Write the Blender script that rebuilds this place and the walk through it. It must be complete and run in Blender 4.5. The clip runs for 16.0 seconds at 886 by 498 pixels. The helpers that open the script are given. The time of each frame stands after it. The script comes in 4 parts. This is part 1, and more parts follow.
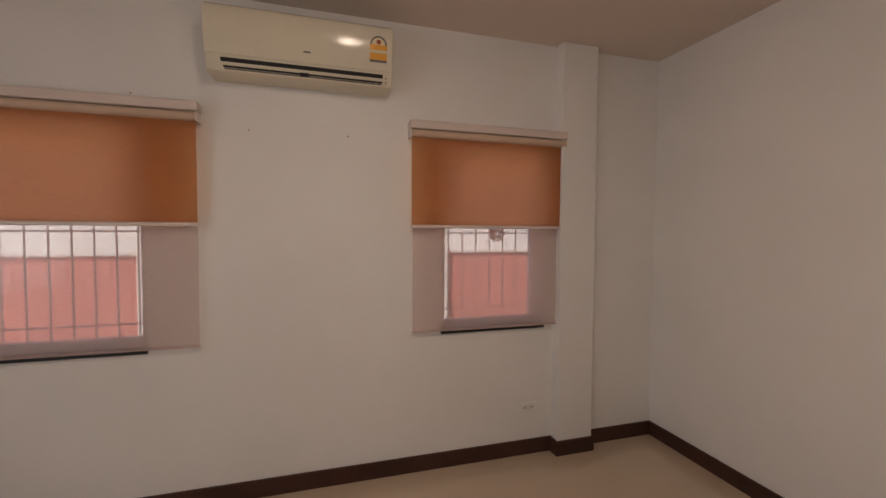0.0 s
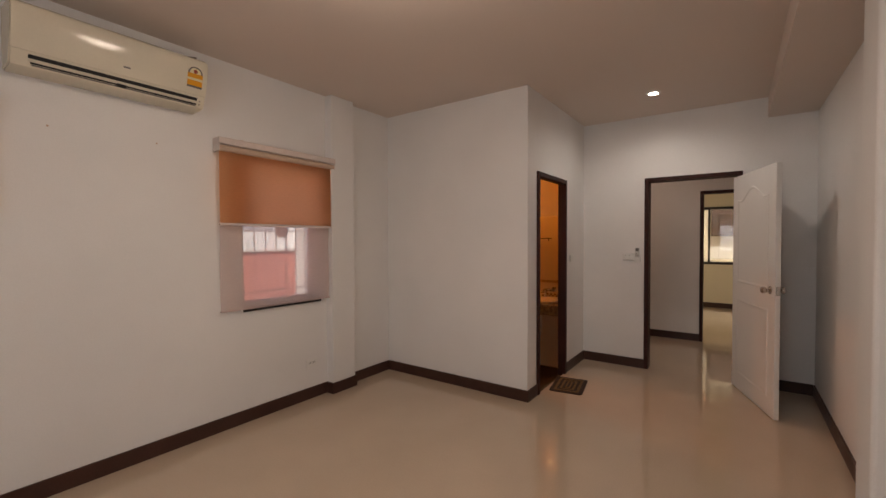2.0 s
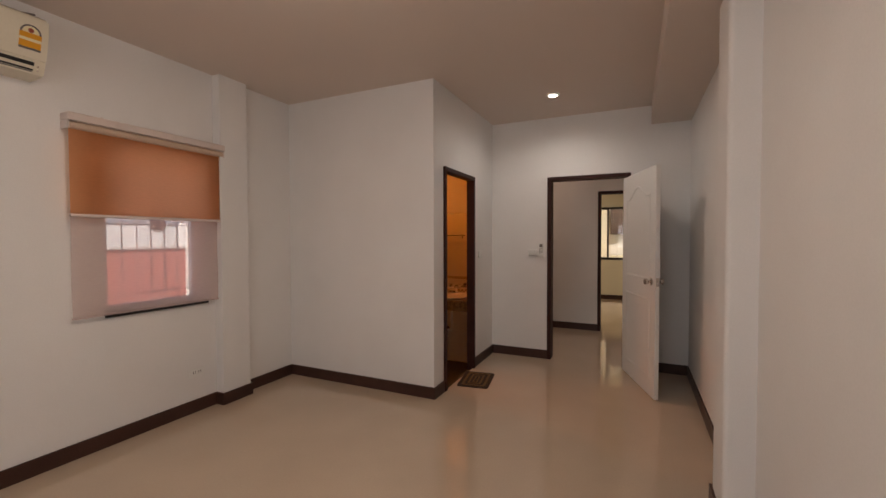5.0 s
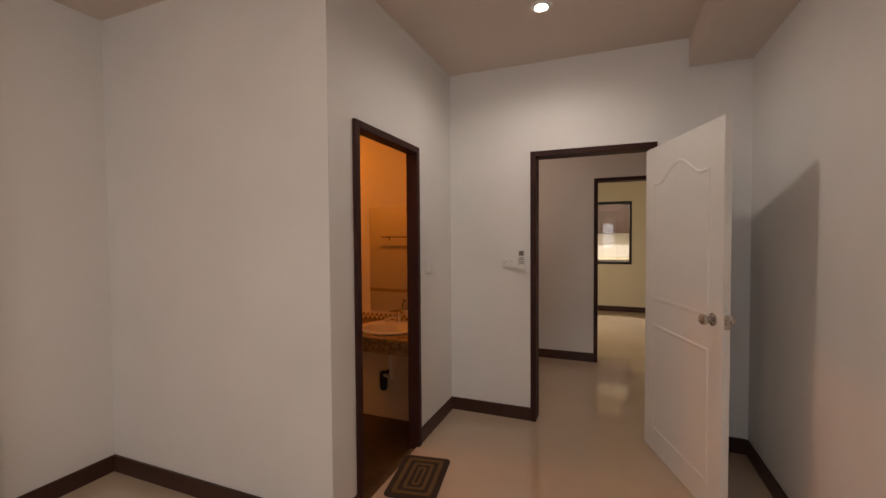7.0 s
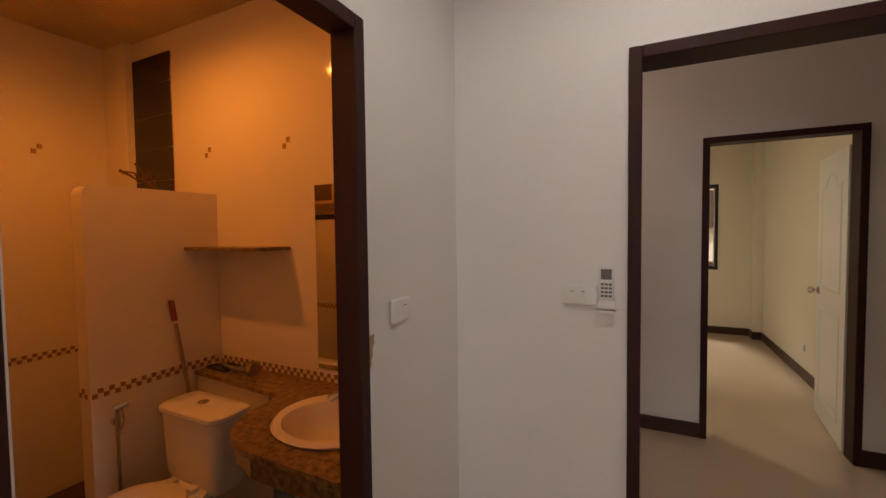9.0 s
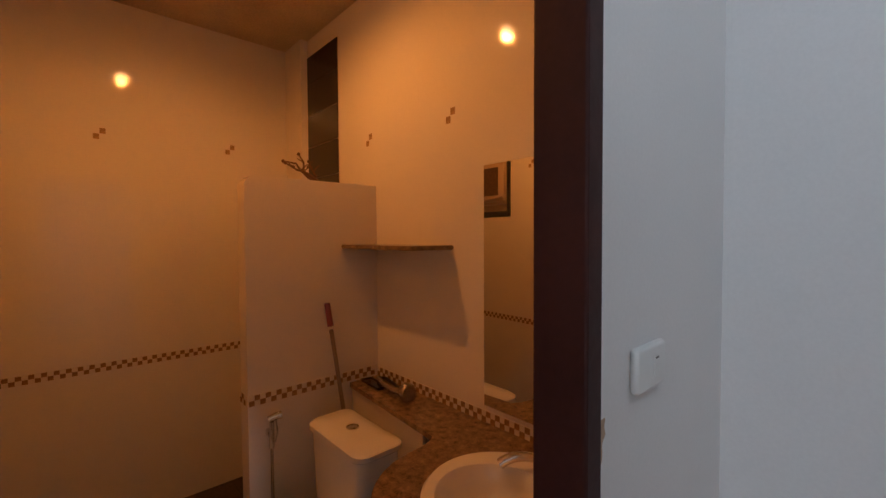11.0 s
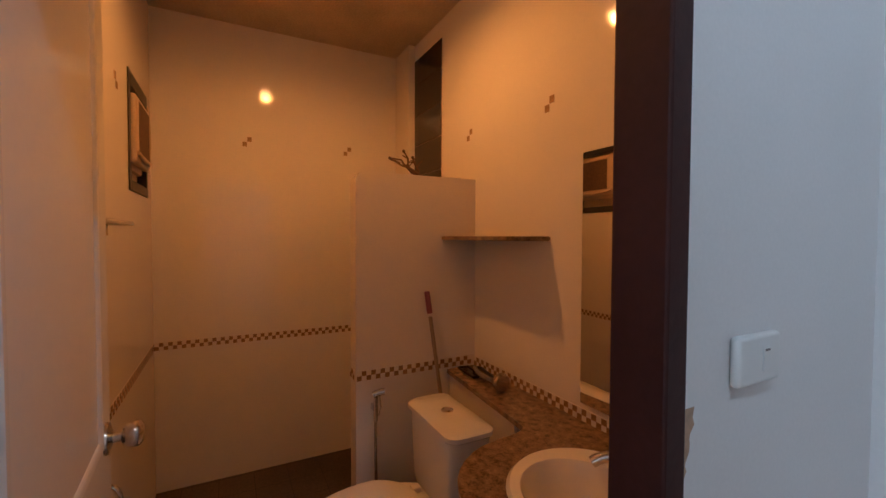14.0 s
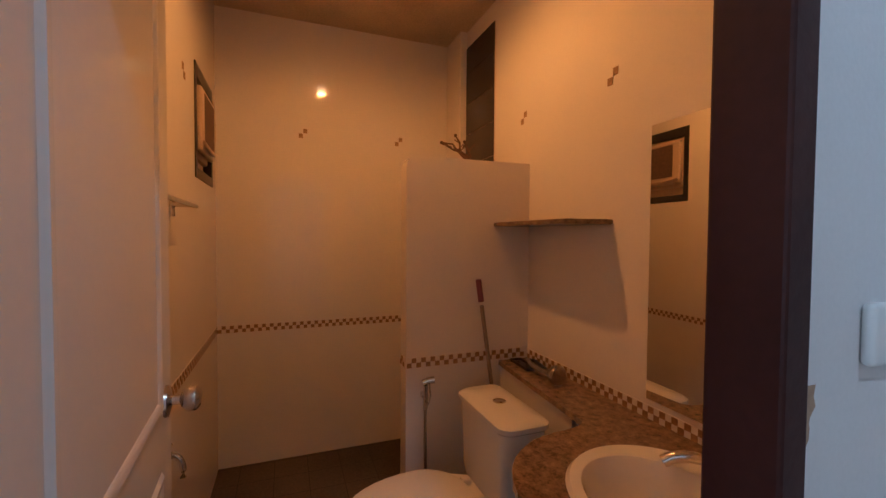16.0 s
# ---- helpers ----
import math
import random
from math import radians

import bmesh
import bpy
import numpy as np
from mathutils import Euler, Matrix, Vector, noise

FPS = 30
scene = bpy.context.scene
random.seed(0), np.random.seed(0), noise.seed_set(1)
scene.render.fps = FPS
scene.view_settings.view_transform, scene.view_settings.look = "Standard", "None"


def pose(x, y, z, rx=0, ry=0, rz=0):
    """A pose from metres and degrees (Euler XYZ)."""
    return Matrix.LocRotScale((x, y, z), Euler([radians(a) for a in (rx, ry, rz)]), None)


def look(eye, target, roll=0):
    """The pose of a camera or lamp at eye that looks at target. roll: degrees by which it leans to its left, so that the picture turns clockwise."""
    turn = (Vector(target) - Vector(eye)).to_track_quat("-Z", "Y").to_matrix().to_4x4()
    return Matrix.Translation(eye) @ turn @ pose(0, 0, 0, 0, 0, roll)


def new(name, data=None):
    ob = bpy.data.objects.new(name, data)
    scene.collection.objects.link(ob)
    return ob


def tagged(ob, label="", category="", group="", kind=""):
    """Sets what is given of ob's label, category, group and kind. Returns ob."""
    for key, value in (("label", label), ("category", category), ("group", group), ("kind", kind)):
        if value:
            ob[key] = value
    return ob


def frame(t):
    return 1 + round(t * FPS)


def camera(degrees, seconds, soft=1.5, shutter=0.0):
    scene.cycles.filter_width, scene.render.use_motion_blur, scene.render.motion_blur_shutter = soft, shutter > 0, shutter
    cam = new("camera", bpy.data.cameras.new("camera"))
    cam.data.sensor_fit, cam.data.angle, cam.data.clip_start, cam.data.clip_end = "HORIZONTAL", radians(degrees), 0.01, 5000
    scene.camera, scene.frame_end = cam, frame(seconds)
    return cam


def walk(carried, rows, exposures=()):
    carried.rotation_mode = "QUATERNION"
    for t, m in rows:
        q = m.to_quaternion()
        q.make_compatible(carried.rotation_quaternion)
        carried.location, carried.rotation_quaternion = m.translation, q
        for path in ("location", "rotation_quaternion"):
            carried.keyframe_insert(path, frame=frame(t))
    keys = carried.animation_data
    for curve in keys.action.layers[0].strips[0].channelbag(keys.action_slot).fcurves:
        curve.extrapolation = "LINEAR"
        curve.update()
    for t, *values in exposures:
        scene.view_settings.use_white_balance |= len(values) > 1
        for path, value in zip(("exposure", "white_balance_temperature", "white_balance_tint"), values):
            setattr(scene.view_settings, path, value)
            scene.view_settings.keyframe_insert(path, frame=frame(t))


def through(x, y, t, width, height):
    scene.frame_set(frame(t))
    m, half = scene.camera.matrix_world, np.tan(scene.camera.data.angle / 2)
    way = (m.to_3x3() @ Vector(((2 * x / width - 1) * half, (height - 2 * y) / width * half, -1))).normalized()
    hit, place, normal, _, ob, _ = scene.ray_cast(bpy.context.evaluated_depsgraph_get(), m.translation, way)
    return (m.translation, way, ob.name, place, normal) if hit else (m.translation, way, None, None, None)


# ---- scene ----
cam = camera(94.1, 16.0)
PATH = [
    (0, (0.852, -2.373, 1.515), (-1.064, -1.807, 1.433), 0.3),
    (0.5, (0.961, -2.772, 1.494), (-0.751, -1.739, 1.435), 0.3),
    (1, (1.077, -2.976, 1.479), (-0.421, -1.653, 1.428), -0.1),
    (1.5, (1.308, -3.178, 1.453), (-0.003, -1.668, 1.405), -0.1),
    (2, (1.482, -3.357, 1.427), (0.323, -1.727, 1.383), -0.2),
    (2.5, (1.619, -3.512, 1.415), (0.563, -1.814, 1.376), -0.3),
    (3, (1.667, -3.55, 1.418), (0.685, -1.808, 1.381), -0.4),
    (3.5, (1.67, -3.542, 1.401), (0.732, -1.776, 1.361), -0.4),
    (4, (1.663, -3.506, 1.393), (0.766, -1.719, 1.35), -0.4),
    (4.2, (1.655, -3.472, 1.393), (0.766, -1.681, 1.349), -0.3),
    (6.5, (1.292, -2.089, 1.435), (0.546, -0.234, 1.372), -0.4),
    (7, (1.209, -1.599, 1.443), (0.47, 0.259, 1.384), -0.4),
    (7.5, (1.139, -1.127, 1.44), (0.386, 0.725, 1.378), -0.3),
    (8, (1.03, -0.647, 1.461), (0.27, 1.201, 1.394), -0.2),
    (8.2, (0.985, -0.49, 1.468), (0.214, 1.352, 1.394), -0.3),
    (10.3, (0.306, 0.449, 1.447), (-0.93, 2.02, 1.382), -0.5),
    (10.5, (0.292, 0.454, 1.439), (-1.019, 1.963, 1.376), -0.4),
    (11, (0.284, 0.443, 1.438), (-1.196, 1.788, 1.379), -0.3),
    (11.5, (0.291, 0.433, 1.431), (-1.312, 1.627, 1.374), -0.2),
    (12, (0.298, 0.434, 1.424), (-1.381, 1.519, 1.37), 0.0),
    (12.5, (0.316, 0.439, 1.417), (-1.404, 1.458, 1.363), 0.1),
    (13, (0.321, 0.462, 1.402), (-1.419, 1.447, 1.347), 0.2),
    (13.5, (0.333, 0.459, 1.402), (-1.423, 1.416, 1.347), 0.2),
    (14, (0.331, 0.466, 1.399), (-1.442, 1.39, 1.34), 0.2),
    (14.5, (0.318, 0.47, 1.393), (-1.48, 1.343, 1.334), 0.2),
    (15, (0.311, 0.472, 1.386), (-1.52, 1.275, 1.327), 0.3),
    (15.5, (0.292, 0.481, 1.36), (-1.563, 1.226, 1.3), 0.3),
    (16, (0.275, 0.477, 1.331), (-1.595, 1.186, 1.271), 0.4),
]
EXPOSURES = [
    (0, 0.47, 7100, 12), (1.5, 0.68, 7000, 11), (4.2, 0.64, 6900, 11), (6.5, 0.82, 6950, 11), (8.2, 0.80, 7050, 11), (10.3, 0.82, 5700, 6), (11.0, 0.85, 4950, 0),
    (12.0, 0.95, 4650, -3), (14.0, 1.05, 4500, -2), (16.0, 1.15, 4200, -3),
]
walk(cam, [(t, look(e, g, r)) for t, e, g, r in PATH], EXPOSURES)

# ---- world, sun, large lights ----
world = bpy.data.worlds.new("world")
scene.world = world
world.use_nodes = True
wn, wl = world.node_tree.nodes, world.node_tree.links
sky = wn.new("ShaderNodeTexSky")
sky.sky_type, sky.sun_disc, sky.sun_elevation, sky.sun_rotation = "NISHITA", False, radians(51), radians(146)
wl.new(sky.outputs[0], wn["Background"].inputs[0])
wn["Background"].inputs[1].default_value = 0.15

BULBS = {"downlight": 9.5, "ceiling": 6.3, "ceiling_down": 6.3, "bath": 22.5, "far": 10.0, "kitchen": 45.0, "hall": 4.2}


def lamp(name, kind, energy, color, m, size=0.1, spot=None, tall=0.0):
    data = bpy.data.lights.new(name, kind)
    data.energy, data.color = energy, color
    if kind == "AREA" and tall:
        data.shape, data.size, data.size_y = "RECTANGLE", size, tall
    elif kind == "AREA":
        data.shape, data.size = "DISK", size
    else:
        data.shadow_soft_size = size
    if spot:
        data.spot_size, data.spot_blend = radians(spot), 0.6
    ob = new(name, data)
    ob.matrix_world = m
    return ob


sun = lamp("sun", "SUN", 5.0, (1, 0.93, 0.84), look((4, -6, 9), (0, 0, 0)))
sun.data.angle = radians(0.5)
lamp("downlight_bulb", "SPOT", BULBS["downlight"], (1, 0.92, 0.87), look((0.852, 0.852, 2.735), (0.852, 0.852, 0)), 0.04, 165)
lamp("ceiling_bulb", "POINT", BULBS["ceiling"], (1, 0.84, 0.73), pose(0.3, -2.12, 2.55), 0.09)
lamp("ceiling_bulb_down", "AREA", BULBS["ceiling_down"], (1, 0.86, 0.76), look((0.3, -2.12, 2.66), (0.3, -2.12, 0)), 0.3)
# Added lamp with no known source: lifts the dark hall.
lamp("hall_fill", "POINT", BULBS["hall"], (1, 0.72, 0.58), pose(-0.2, 2.45, 2.58), 0.09)
lamp("bath_bulb", "SPOT", BULBS["bath"], (1, 0.305, 0.04), look((-1.378, 0.789, 2.69), (-1.378, 0.789, 0)), 0.03, 176)
# Area fill in an assumed, unseen rear window; brightens the south-facing walls.
lamp("rear_fill_light", "AREA", 9.0, (0.78, 0.89, 1), look((0.9, -5.23, 1.45), (0.9, 0, 1.25)), 1.2, tall=1.1)
lamp("far_room_bulb", "AREA", BULBS["far"], (1, 0.86, 0.66), look((-0.25, 4.7, 2.70), (-0.25, 4.7, 0)), 0.3)
lamp("kitchen_bulb", "AREA", BULBS["kitchen"], (1, 0.93, 0.82), look((1.3, 7.8, 2.70), (1.3, 7.8, 0)), 0.3)


# ---- materials ----
def material(name, color, rough=0.5, metal=0.0, vary=0.06, scale=3.0, fine=90.0, bump=0.05, spec=0.5, coat=0.0, dark=None):
    m = bpy.data.materials.new(name)
    m.use_nodes = True
    n, l = m.node_tree.nodes, m.node_tree.links
    b = n["Principled BSDF"]
    b.inputs["Roughness"].default_value, b.inputs["Metallic"].default_value = rough, metal
    b.inputs["Specular IOR Level"].default_value = spec
    b.inputs["Coat Weight"].default_value = coat
    b.inputs["Coat Roughness"].default_value = 0.05
    co = n.new("ShaderNodeTexCoord")
    big, small = n.new("ShaderNodeTexNoise"), n.new("ShaderNodeTexNoise")
    big.inputs["Scale"].default_value, small.inputs["Scale"].default_value = scale, fine
    big.inputs["Detail"].default_value = 5
    for t in (big, small):
        l.new(co.outputs["Object"], t.inputs["Vector"])
    ramp = n.new("ShaderNodeValToRGB")
    d = dark or [c * (1 - 2.2 * vary) for c in color]
    ramp.color_ramp.elements[0].position, ramp.color_ramp.elements[1].position = 0.3, 0.68
    ramp.color_ramp.elements[0].color, ramp.color_ramp.elements[1].color = (*d, 1), (*color, 1)
    mix = n.new("ShaderNodeMath")
    mix.operation = "MULTIPLY_ADD"
    mix.inputs[1].default_value = 0.35
    sc = n.new("ShaderNodeMath")
    sc.operation = "MULTIPLY"
    sc.inputs[1].default_value = 0.65
    l.new(big.outputs[0], sc.inputs[0])
    l.new(small.outputs[0], mix.inputs[0])
    l.new(sc.outputs[0], mix.inputs[2])
    l.new(mix.outputs[0], ramp.inputs[0])
    l.new(ramp.outputs[0], b.inputs["Base Color"])
    r2 = n.new("ShaderNodeMapRange")
    r2.inputs["To Min"].default_value, r2.inputs["To Max"].default_value = max(0.02, rough * 0.8), min(1, rough * 1.25)
    l.new(big.outputs[0], r2.inputs[0])
    l.new(r2.outputs[0], b.inputs["Roughness"])
    if bump:
        bp = n.new("ShaderNodeBump")
        bp.inputs["Strength"].default_value, bp.inputs["Distance"].default_value = bump, 0.01
        l.new(small.outputs[0], bp.inputs["Height"])
        l.new(bp.outputs[0], b.inputs["Normal"])
    return m


def tile_material(name, color, w, h, joint, rough, vary=0.04, mortar=0.0015, plane="XZ"):
    """Glazed tiles with thin joints, in metres."""
    m = material(name, color, rough, vary=vary, scale=1.6, bump=0.0)
    n, l = m.node_tree.nodes, m.node_tree.links
    b = n["Principled BSDF"]
    co = n.new("ShaderNodeTexCoord")
    sep, com = n.new("ShaderNodeSeparateXYZ"), n.new("ShaderNodeCombineXYZ")
    l.new(co.outputs["Object"], sep.inputs[0])
    l.new(sep.outputs["XYZ".index(plane[0])], com.inputs[0])
    l.new(sep.outputs["XYZ".index(plane[1])], com.inputs[1])
    br = n.new("ShaderNodeTexBrick")
    br.offset = 0
    br.inputs["Scale"].default_value = 1
    br.inputs["Mortar Size"].default_value = mortar
    br.inputs["Mortar Smooth"].default_value = 0.3
    br.inputs["Brick Width"].default_value, br.inputs["Row Height"].default_value = w, h
    l.new(com.outputs[0], br.inputs["Vector"])
    mx = n.new("ShaderNodeMix")
    mx.data_type = "RGBA"
    mx.inputs[7].default_value = (*joint, 1)
    old = b.inputs["Base Color"].links[0].from_socket
    l.new(br.outputs["Fac"], mx.inputs[0])
    l.new(old, mx.inputs[6])
    l.new(mx.outputs[2], b.inputs["Base Color"])
    wob = n.new("ShaderNodeTexNoise")
    wob.inputs["Scale"].default_value = 5
    l.new(co.outputs["Object"], wob.inputs["Vector"])
    ad = n.new("ShaderNodeMath")
    ad.operation = "MULTIPLY_ADD"
    ad.inputs[1].default_value = -0.25
    l.new(br.outputs["Fac"], ad.inputs[0])
    l.new(wob.outputs[0], ad.inputs[2])
    bp = n.new("ShaderNodeBump")
    bp.inputs["Strength"].default_value, bp.inputs["Distance"].default_value = 0.12, 0.004
    l.new(ad.outputs[0], bp.inputs["Height"])
    l.new(bp.outputs[0], b.inputs["Normal"])
    return m


def cloth(name, color, through, clear):
    """Woven blind cloth: some light passes straight, some is scattered."""
    m = bpy.data.materials.new(name)
    m.use_nodes = True
    n, l = m.node_tree.nodes, m.node_tree.links
    out = n["Material Output"]
    n.remove(n["Principled BSDF"])
    di, tr, cl = n.new("ShaderNodeBsdfDiffuse"), n.new("ShaderNodeBsdfTranslucent"), n.new("ShaderNodeBsdfTransparent")
    a, b = n.new("ShaderNodeMixShader"), n.new("ShaderNodeMixShader")
    a.inputs[0].default_value, b.inputs[0].default_value = through, clear
    co, wv = n.new("ShaderNodeTexCoord"), n.new("ShaderNodeTexNoise")
    mp = n.new("ShaderNodeMapping")
    mp.inputs["Scale"].default_value = (400, 30, 260)
    l.new(co.outputs["Object"], mp.inputs[0])
    l.new(mp.outputs[0], wv.inputs["Vector"])
    wv.inputs["Scale"].default_value = 1
    rp = n.new("ShaderNodeValToRGB")
    rp.color_ramp.elements[0].color = (*[c * 0.85 for c in color], 1)
    rp.color_ramp.elements[1].color = (*color, 1)
    l.new(wv.outputs[0], rp.inputs[0])
    l.new(rp.outputs[0], di.inputs[0])
    l.new(rp.outputs[0], tr.inputs[0])
    for x, y in ((di, a.inputs[1]), (tr, a.inputs[2]), (a, b.inputs[1]), (cl, b.inputs[2])):
        l.new(x.outputs[0], y)
    l.new(b.outputs[0], out.inputs[0])
    return m


def glow(name, color, strength):
    m = bpy.data.materials.new(name)
    m.use_nodes = True
    b = m.node_tree.nodes["Principled BSDF"]
    b.inputs["Base Color"].default_value = (0.8, 0.8, 0.8, 1)
    b.inputs["Emission Color"].default_value = (*color, 1)
    b.inputs["Emission Strength"].default_value = strength
    return m


def clear_glass(name):
    m = bpy.data.materials.new(name)
    m.use_nodes = True
    n, l = m.node_tree.nodes, m.node_tree.links
    gl, tr, mx, fr = n.new("ShaderNodeBsdfGlossy"), n.new("ShaderNodeBsdfTransparent"), n.new("ShaderNodeMixShader"), n.new("ShaderNodeFresnel")
    gl.inputs["Roughness"].default_value = 0.02
    l.new(fr.outputs[0], mx.inputs[0])
    l.new(tr.outputs[0], mx.inputs[1])
    l.new(gl.outputs[0], mx.inputs[2])
    l.new(mx.outputs[0], n["Material Output"].inputs[0])
    return m


PAINT = material("wall_paint", (0.83, 0.81, 0.79), 0.55, vary=0.04, scale=1.7, fine=130, bump=0.03)
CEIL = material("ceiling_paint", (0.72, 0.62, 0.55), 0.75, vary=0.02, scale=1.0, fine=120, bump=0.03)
CREAM = material("cream_paint", (0.76, 0.70, 0.58), 0.6, vary=0.02, scale=1.3, fine=160, bump=0.05)
FLOOR = tile_material("polished_floor_tile", (0.56, 0.44, 0.33), 0.6, 0.6, (0.52, 0.41, 0.305), 0.02, 0.05, 0.001, "XY")
FLOOR.node_tree.nodes["Bump"].inputs["Strength"].default_value = 0.003
FLOOR.node_tree.nodes["Principled BSDF"].inputs["Specular IOR Level"].default_value = 0.75
BASE = material("dark_baseboard_tile", (0.070, 0.031, 0.022), 0.35, vary=0.15, scale=6, spec=0.3)
FRAME = material("dark_door_wood", (0.05, 0.015, 0.011), 0.5, vary=0.2, scale=4, fine=60, bump=0.06, spec=0.22)
DOOR = material("white_door_skin", (0.80, 0.78, 0.75), 0.38, vary=0.02, scale=2, fine=70, bump=0.05)
PVC = material("white_plastic_door", (0.78, 0.74, 0.68), 0.16, vary=0.02, scale=2, bump=0.0)
STEEL = material("satin_steel", (0.62, 0.58, 0.54), 0.22, 1.0, vary=0.04, bump=0.0)
CHROME = material("worn_chrome", (0.70, 0.66, 0.62), 0.14, 1.0, vary=0.06, bump=0.0)
PLASTIC = material("white_plastic", (0.78, 0.77, 0.74), 0.32, vary=0.02, bump=0.0)
ACBODY = material("aged_white_plastic", (0.76, 0.70, 0.56), 0.12, vary=0.03, bump=0.0)
BLACK = material("black_plastic", (0.012, 0.010, 0.010), 0.45, vary=0.1, bump=0.0)
YELLOW = material("yellow_label_paper", (0.78, 0.34, 0.005), 0.4, vary=0.03, bump=0.0)
LABEL = material("pale_label_paper", (0.80, 0.70, 0.42), 0.4, vary=0.03, bump=0.0)
RED = material("red_print", (0.35, 0.06, 0.03), 0.5, bump=0.0)
GREYP = material("grey_print", (0.16, 0.14, 0.13), 0.5, bump=0.0)
ORANGE_CLOTH = cloth("orange_blind_cloth", (0.84, 0.46, 0.25), 0.86, 0.0)
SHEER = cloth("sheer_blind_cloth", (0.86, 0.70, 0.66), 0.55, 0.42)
VALANCE = material("beige_valance", (0.62, 0.45, 0.34), 0.6, vary=0.05, fine=300, bump=0.08)
RAIL = material("pinkish_white_rail", (0.70, 0.60, 0.55), 0.4, vary=0.03, bump=0.0)
GLASS = clear_glass("window_glass")
ALU = material("white_aluminium", (0.75, 0.73, 0.72), 0.35, vary=0.03, bump=0.0)
DARKALU = material("dark_aluminium", (0.02, 0.014, 0.012), 0.4, vary=0.1, bump=0.0)
IRON = material("pale_iron_grille", (0.75, 0.68, 0.62), 0.5, vary=0.1, bump=0.0)
RUST = material("rusty_ornament", (0.62, 0.32, 0.20), 0.6, vary=0.2, bump=0.0)
REDWALL = material("red_boundary_wall", (0.58, 0.21, 0.18), 0.8, vary=0.1, scale=2, bump=0.2)
WHITEWALL = material("white_render", (0.74, 0.72, 0.70), 0.8, vary=0.05, scale=2, bump=0.2)
CONCRETE = material("outside_concrete", (0.62, 0.58, 0.54), 0.85, vary=0.12, scale=2, bump=0.2)
BTILE_XZ = tile_material("cream_wall_tile_x", (0.78, 0.70, 0.58), 0.40, 0.60, (0.74, 0.65, 0.52), 0.065, 0.03, 0.0008, "XZ")
BTILE_YZ = tile_material("cream_wall_tile_y", (0.78, 0.70, 0.58), 0.40, 0.60, (0.74, 0.65, 0.52), 0.065, 0.03, 0.0008, "YZ")
BPLAST = material("stained_bath_ceiling", (0.70, 0.56, 0.34), 0.7, vary=0.2, scale=2.5, bump=0.05)
BFLOOR = tile_material("dark_bath_floor_tile", (0.15, 0.105, 0.06), 0.2, 0.2, (0.05, 0.036, 0.024), 0.6, 0.3, 0.002, "XY")
BFLOOR.node_tree.nodes["Principled BSDF"].inputs["Specular IOR Level"].default_value = 0.15
DTILE = material("dark_brown_tile", (0.030, 0.016, 0.011), 0.18, vary=0.25, scale=5, bump=0.02)
GROUT = material("pale_grout", (0.55, 0.42, 0.30), 0.7, bump=0.0)
MOSAIC = material("brown_mosaic", (0.36, 0.20, 0.075), 0.2, vary=0.2, scale=9, bump=0.0)
DECO = material("tan_deco_glaze", (0.46, 0.29, 0.13), 0.2, vary=0.2, scale=9, bump=0.0)
MOSAIC_L = material("cream_mosaic", (0.76, 0.66, 0.50), 0.15, vary=0.05, scale=9, bump=0.0)
GRANITE = material("brown_granite", (0.34, 0.215, 0.09), 0.14, vary=0.3, scale=34, fine=140, bump=0.0, dark=(0.05, 0.028, 0.014))
CERAMIC = material("white_ceramic", (0.80, 0.76, 0.70), 0.08, vary=0.02, bump=0.0)
PINK = material("dark_pink_plastic", (0.24, 0.055, 0.07), 0.35, bump=0.0)
STICK = material("grey_stick", (0.30, 0.22, 0.15), 0.5, vary=0.12, bump=0.0)
TWIG = material("dry_twig", (0.16, 0.08, 0.03), 0.8, vary=0.2, scale=30, bump=0.1)
BEIGE = material("yellowed_plastic", (0.58, 0.42, 0.22), 0.4, vary=0.08, bump=0.0)
MESHY = material("dusty_fan_mesh", (0.16, 0.09, 0.04), 0.7, vary=0.2, scale=40, bump=0.1)
MAT_D = material("dark_mat_pile", (0.050, 0.030, 0.018), 0.95, vary=0.3, scale=40, fine=500, bump=0.5)
MAT_L = material("olive_mat_pile", (0.17, 0.10, 0.035), 0.95, vary=0.2, scale=40, fine=500, bump=0.5)
CABINET = material("dark_cabinet_wood", (0.055, 0.022, 0.012), 0.55, vary=0.25, scale=6, bump=0.03)
STONE = material("pale_worktop", (0.70, 0.62, 0.48), 0.3, vary=0.1, scale=12, bump=0.0)
SCUFF = material("brown_scuff", (0.56, 0.38, 0.24), 0.7, vary=0.2, scale=30, bump=0.0)
MIRROR = material("mirror_silver", (0.80, 0.78, 0.74), 0.02, 1.0, vary=0.0, bump=0.0)
for nd in MIRROR.node_tree.nodes:
    if nd.type == "MAP_RANGE":
        nd.inputs["To Min"].default_value = nd.inputs["To Max"].default_value = 0.01


# ---- mesh helpers ----
def box(bm, x0, x1, y0, y1, z0, z1, bevel=0.0, seg=2):
    r = bmesh.ops.create_cube(bm, size=1)
    vs = r["verts"]
    for v in vs:
        v.co = Vector(((x0 + x1) / 2 + v.co.x * (x1 - x0), (y0 + y1) / 2 + v.co.y * (y1 - y0), (z0 + z1) / 2 + v.co.z * (z1 - z0)))
    if bevel:
        es = list({e for v in vs for e in v.link_edges})
        bmesh.ops.bevel(bm, geom=es, offset=bevel, segments=seg, affect="EDGES", profile=0.5)
    return bm


def boxes(*rows, bevel=0.0):
    bm = bmesh.new()
    for r in rows:
        box(bm, *r, bevel=bevel)
    return bm


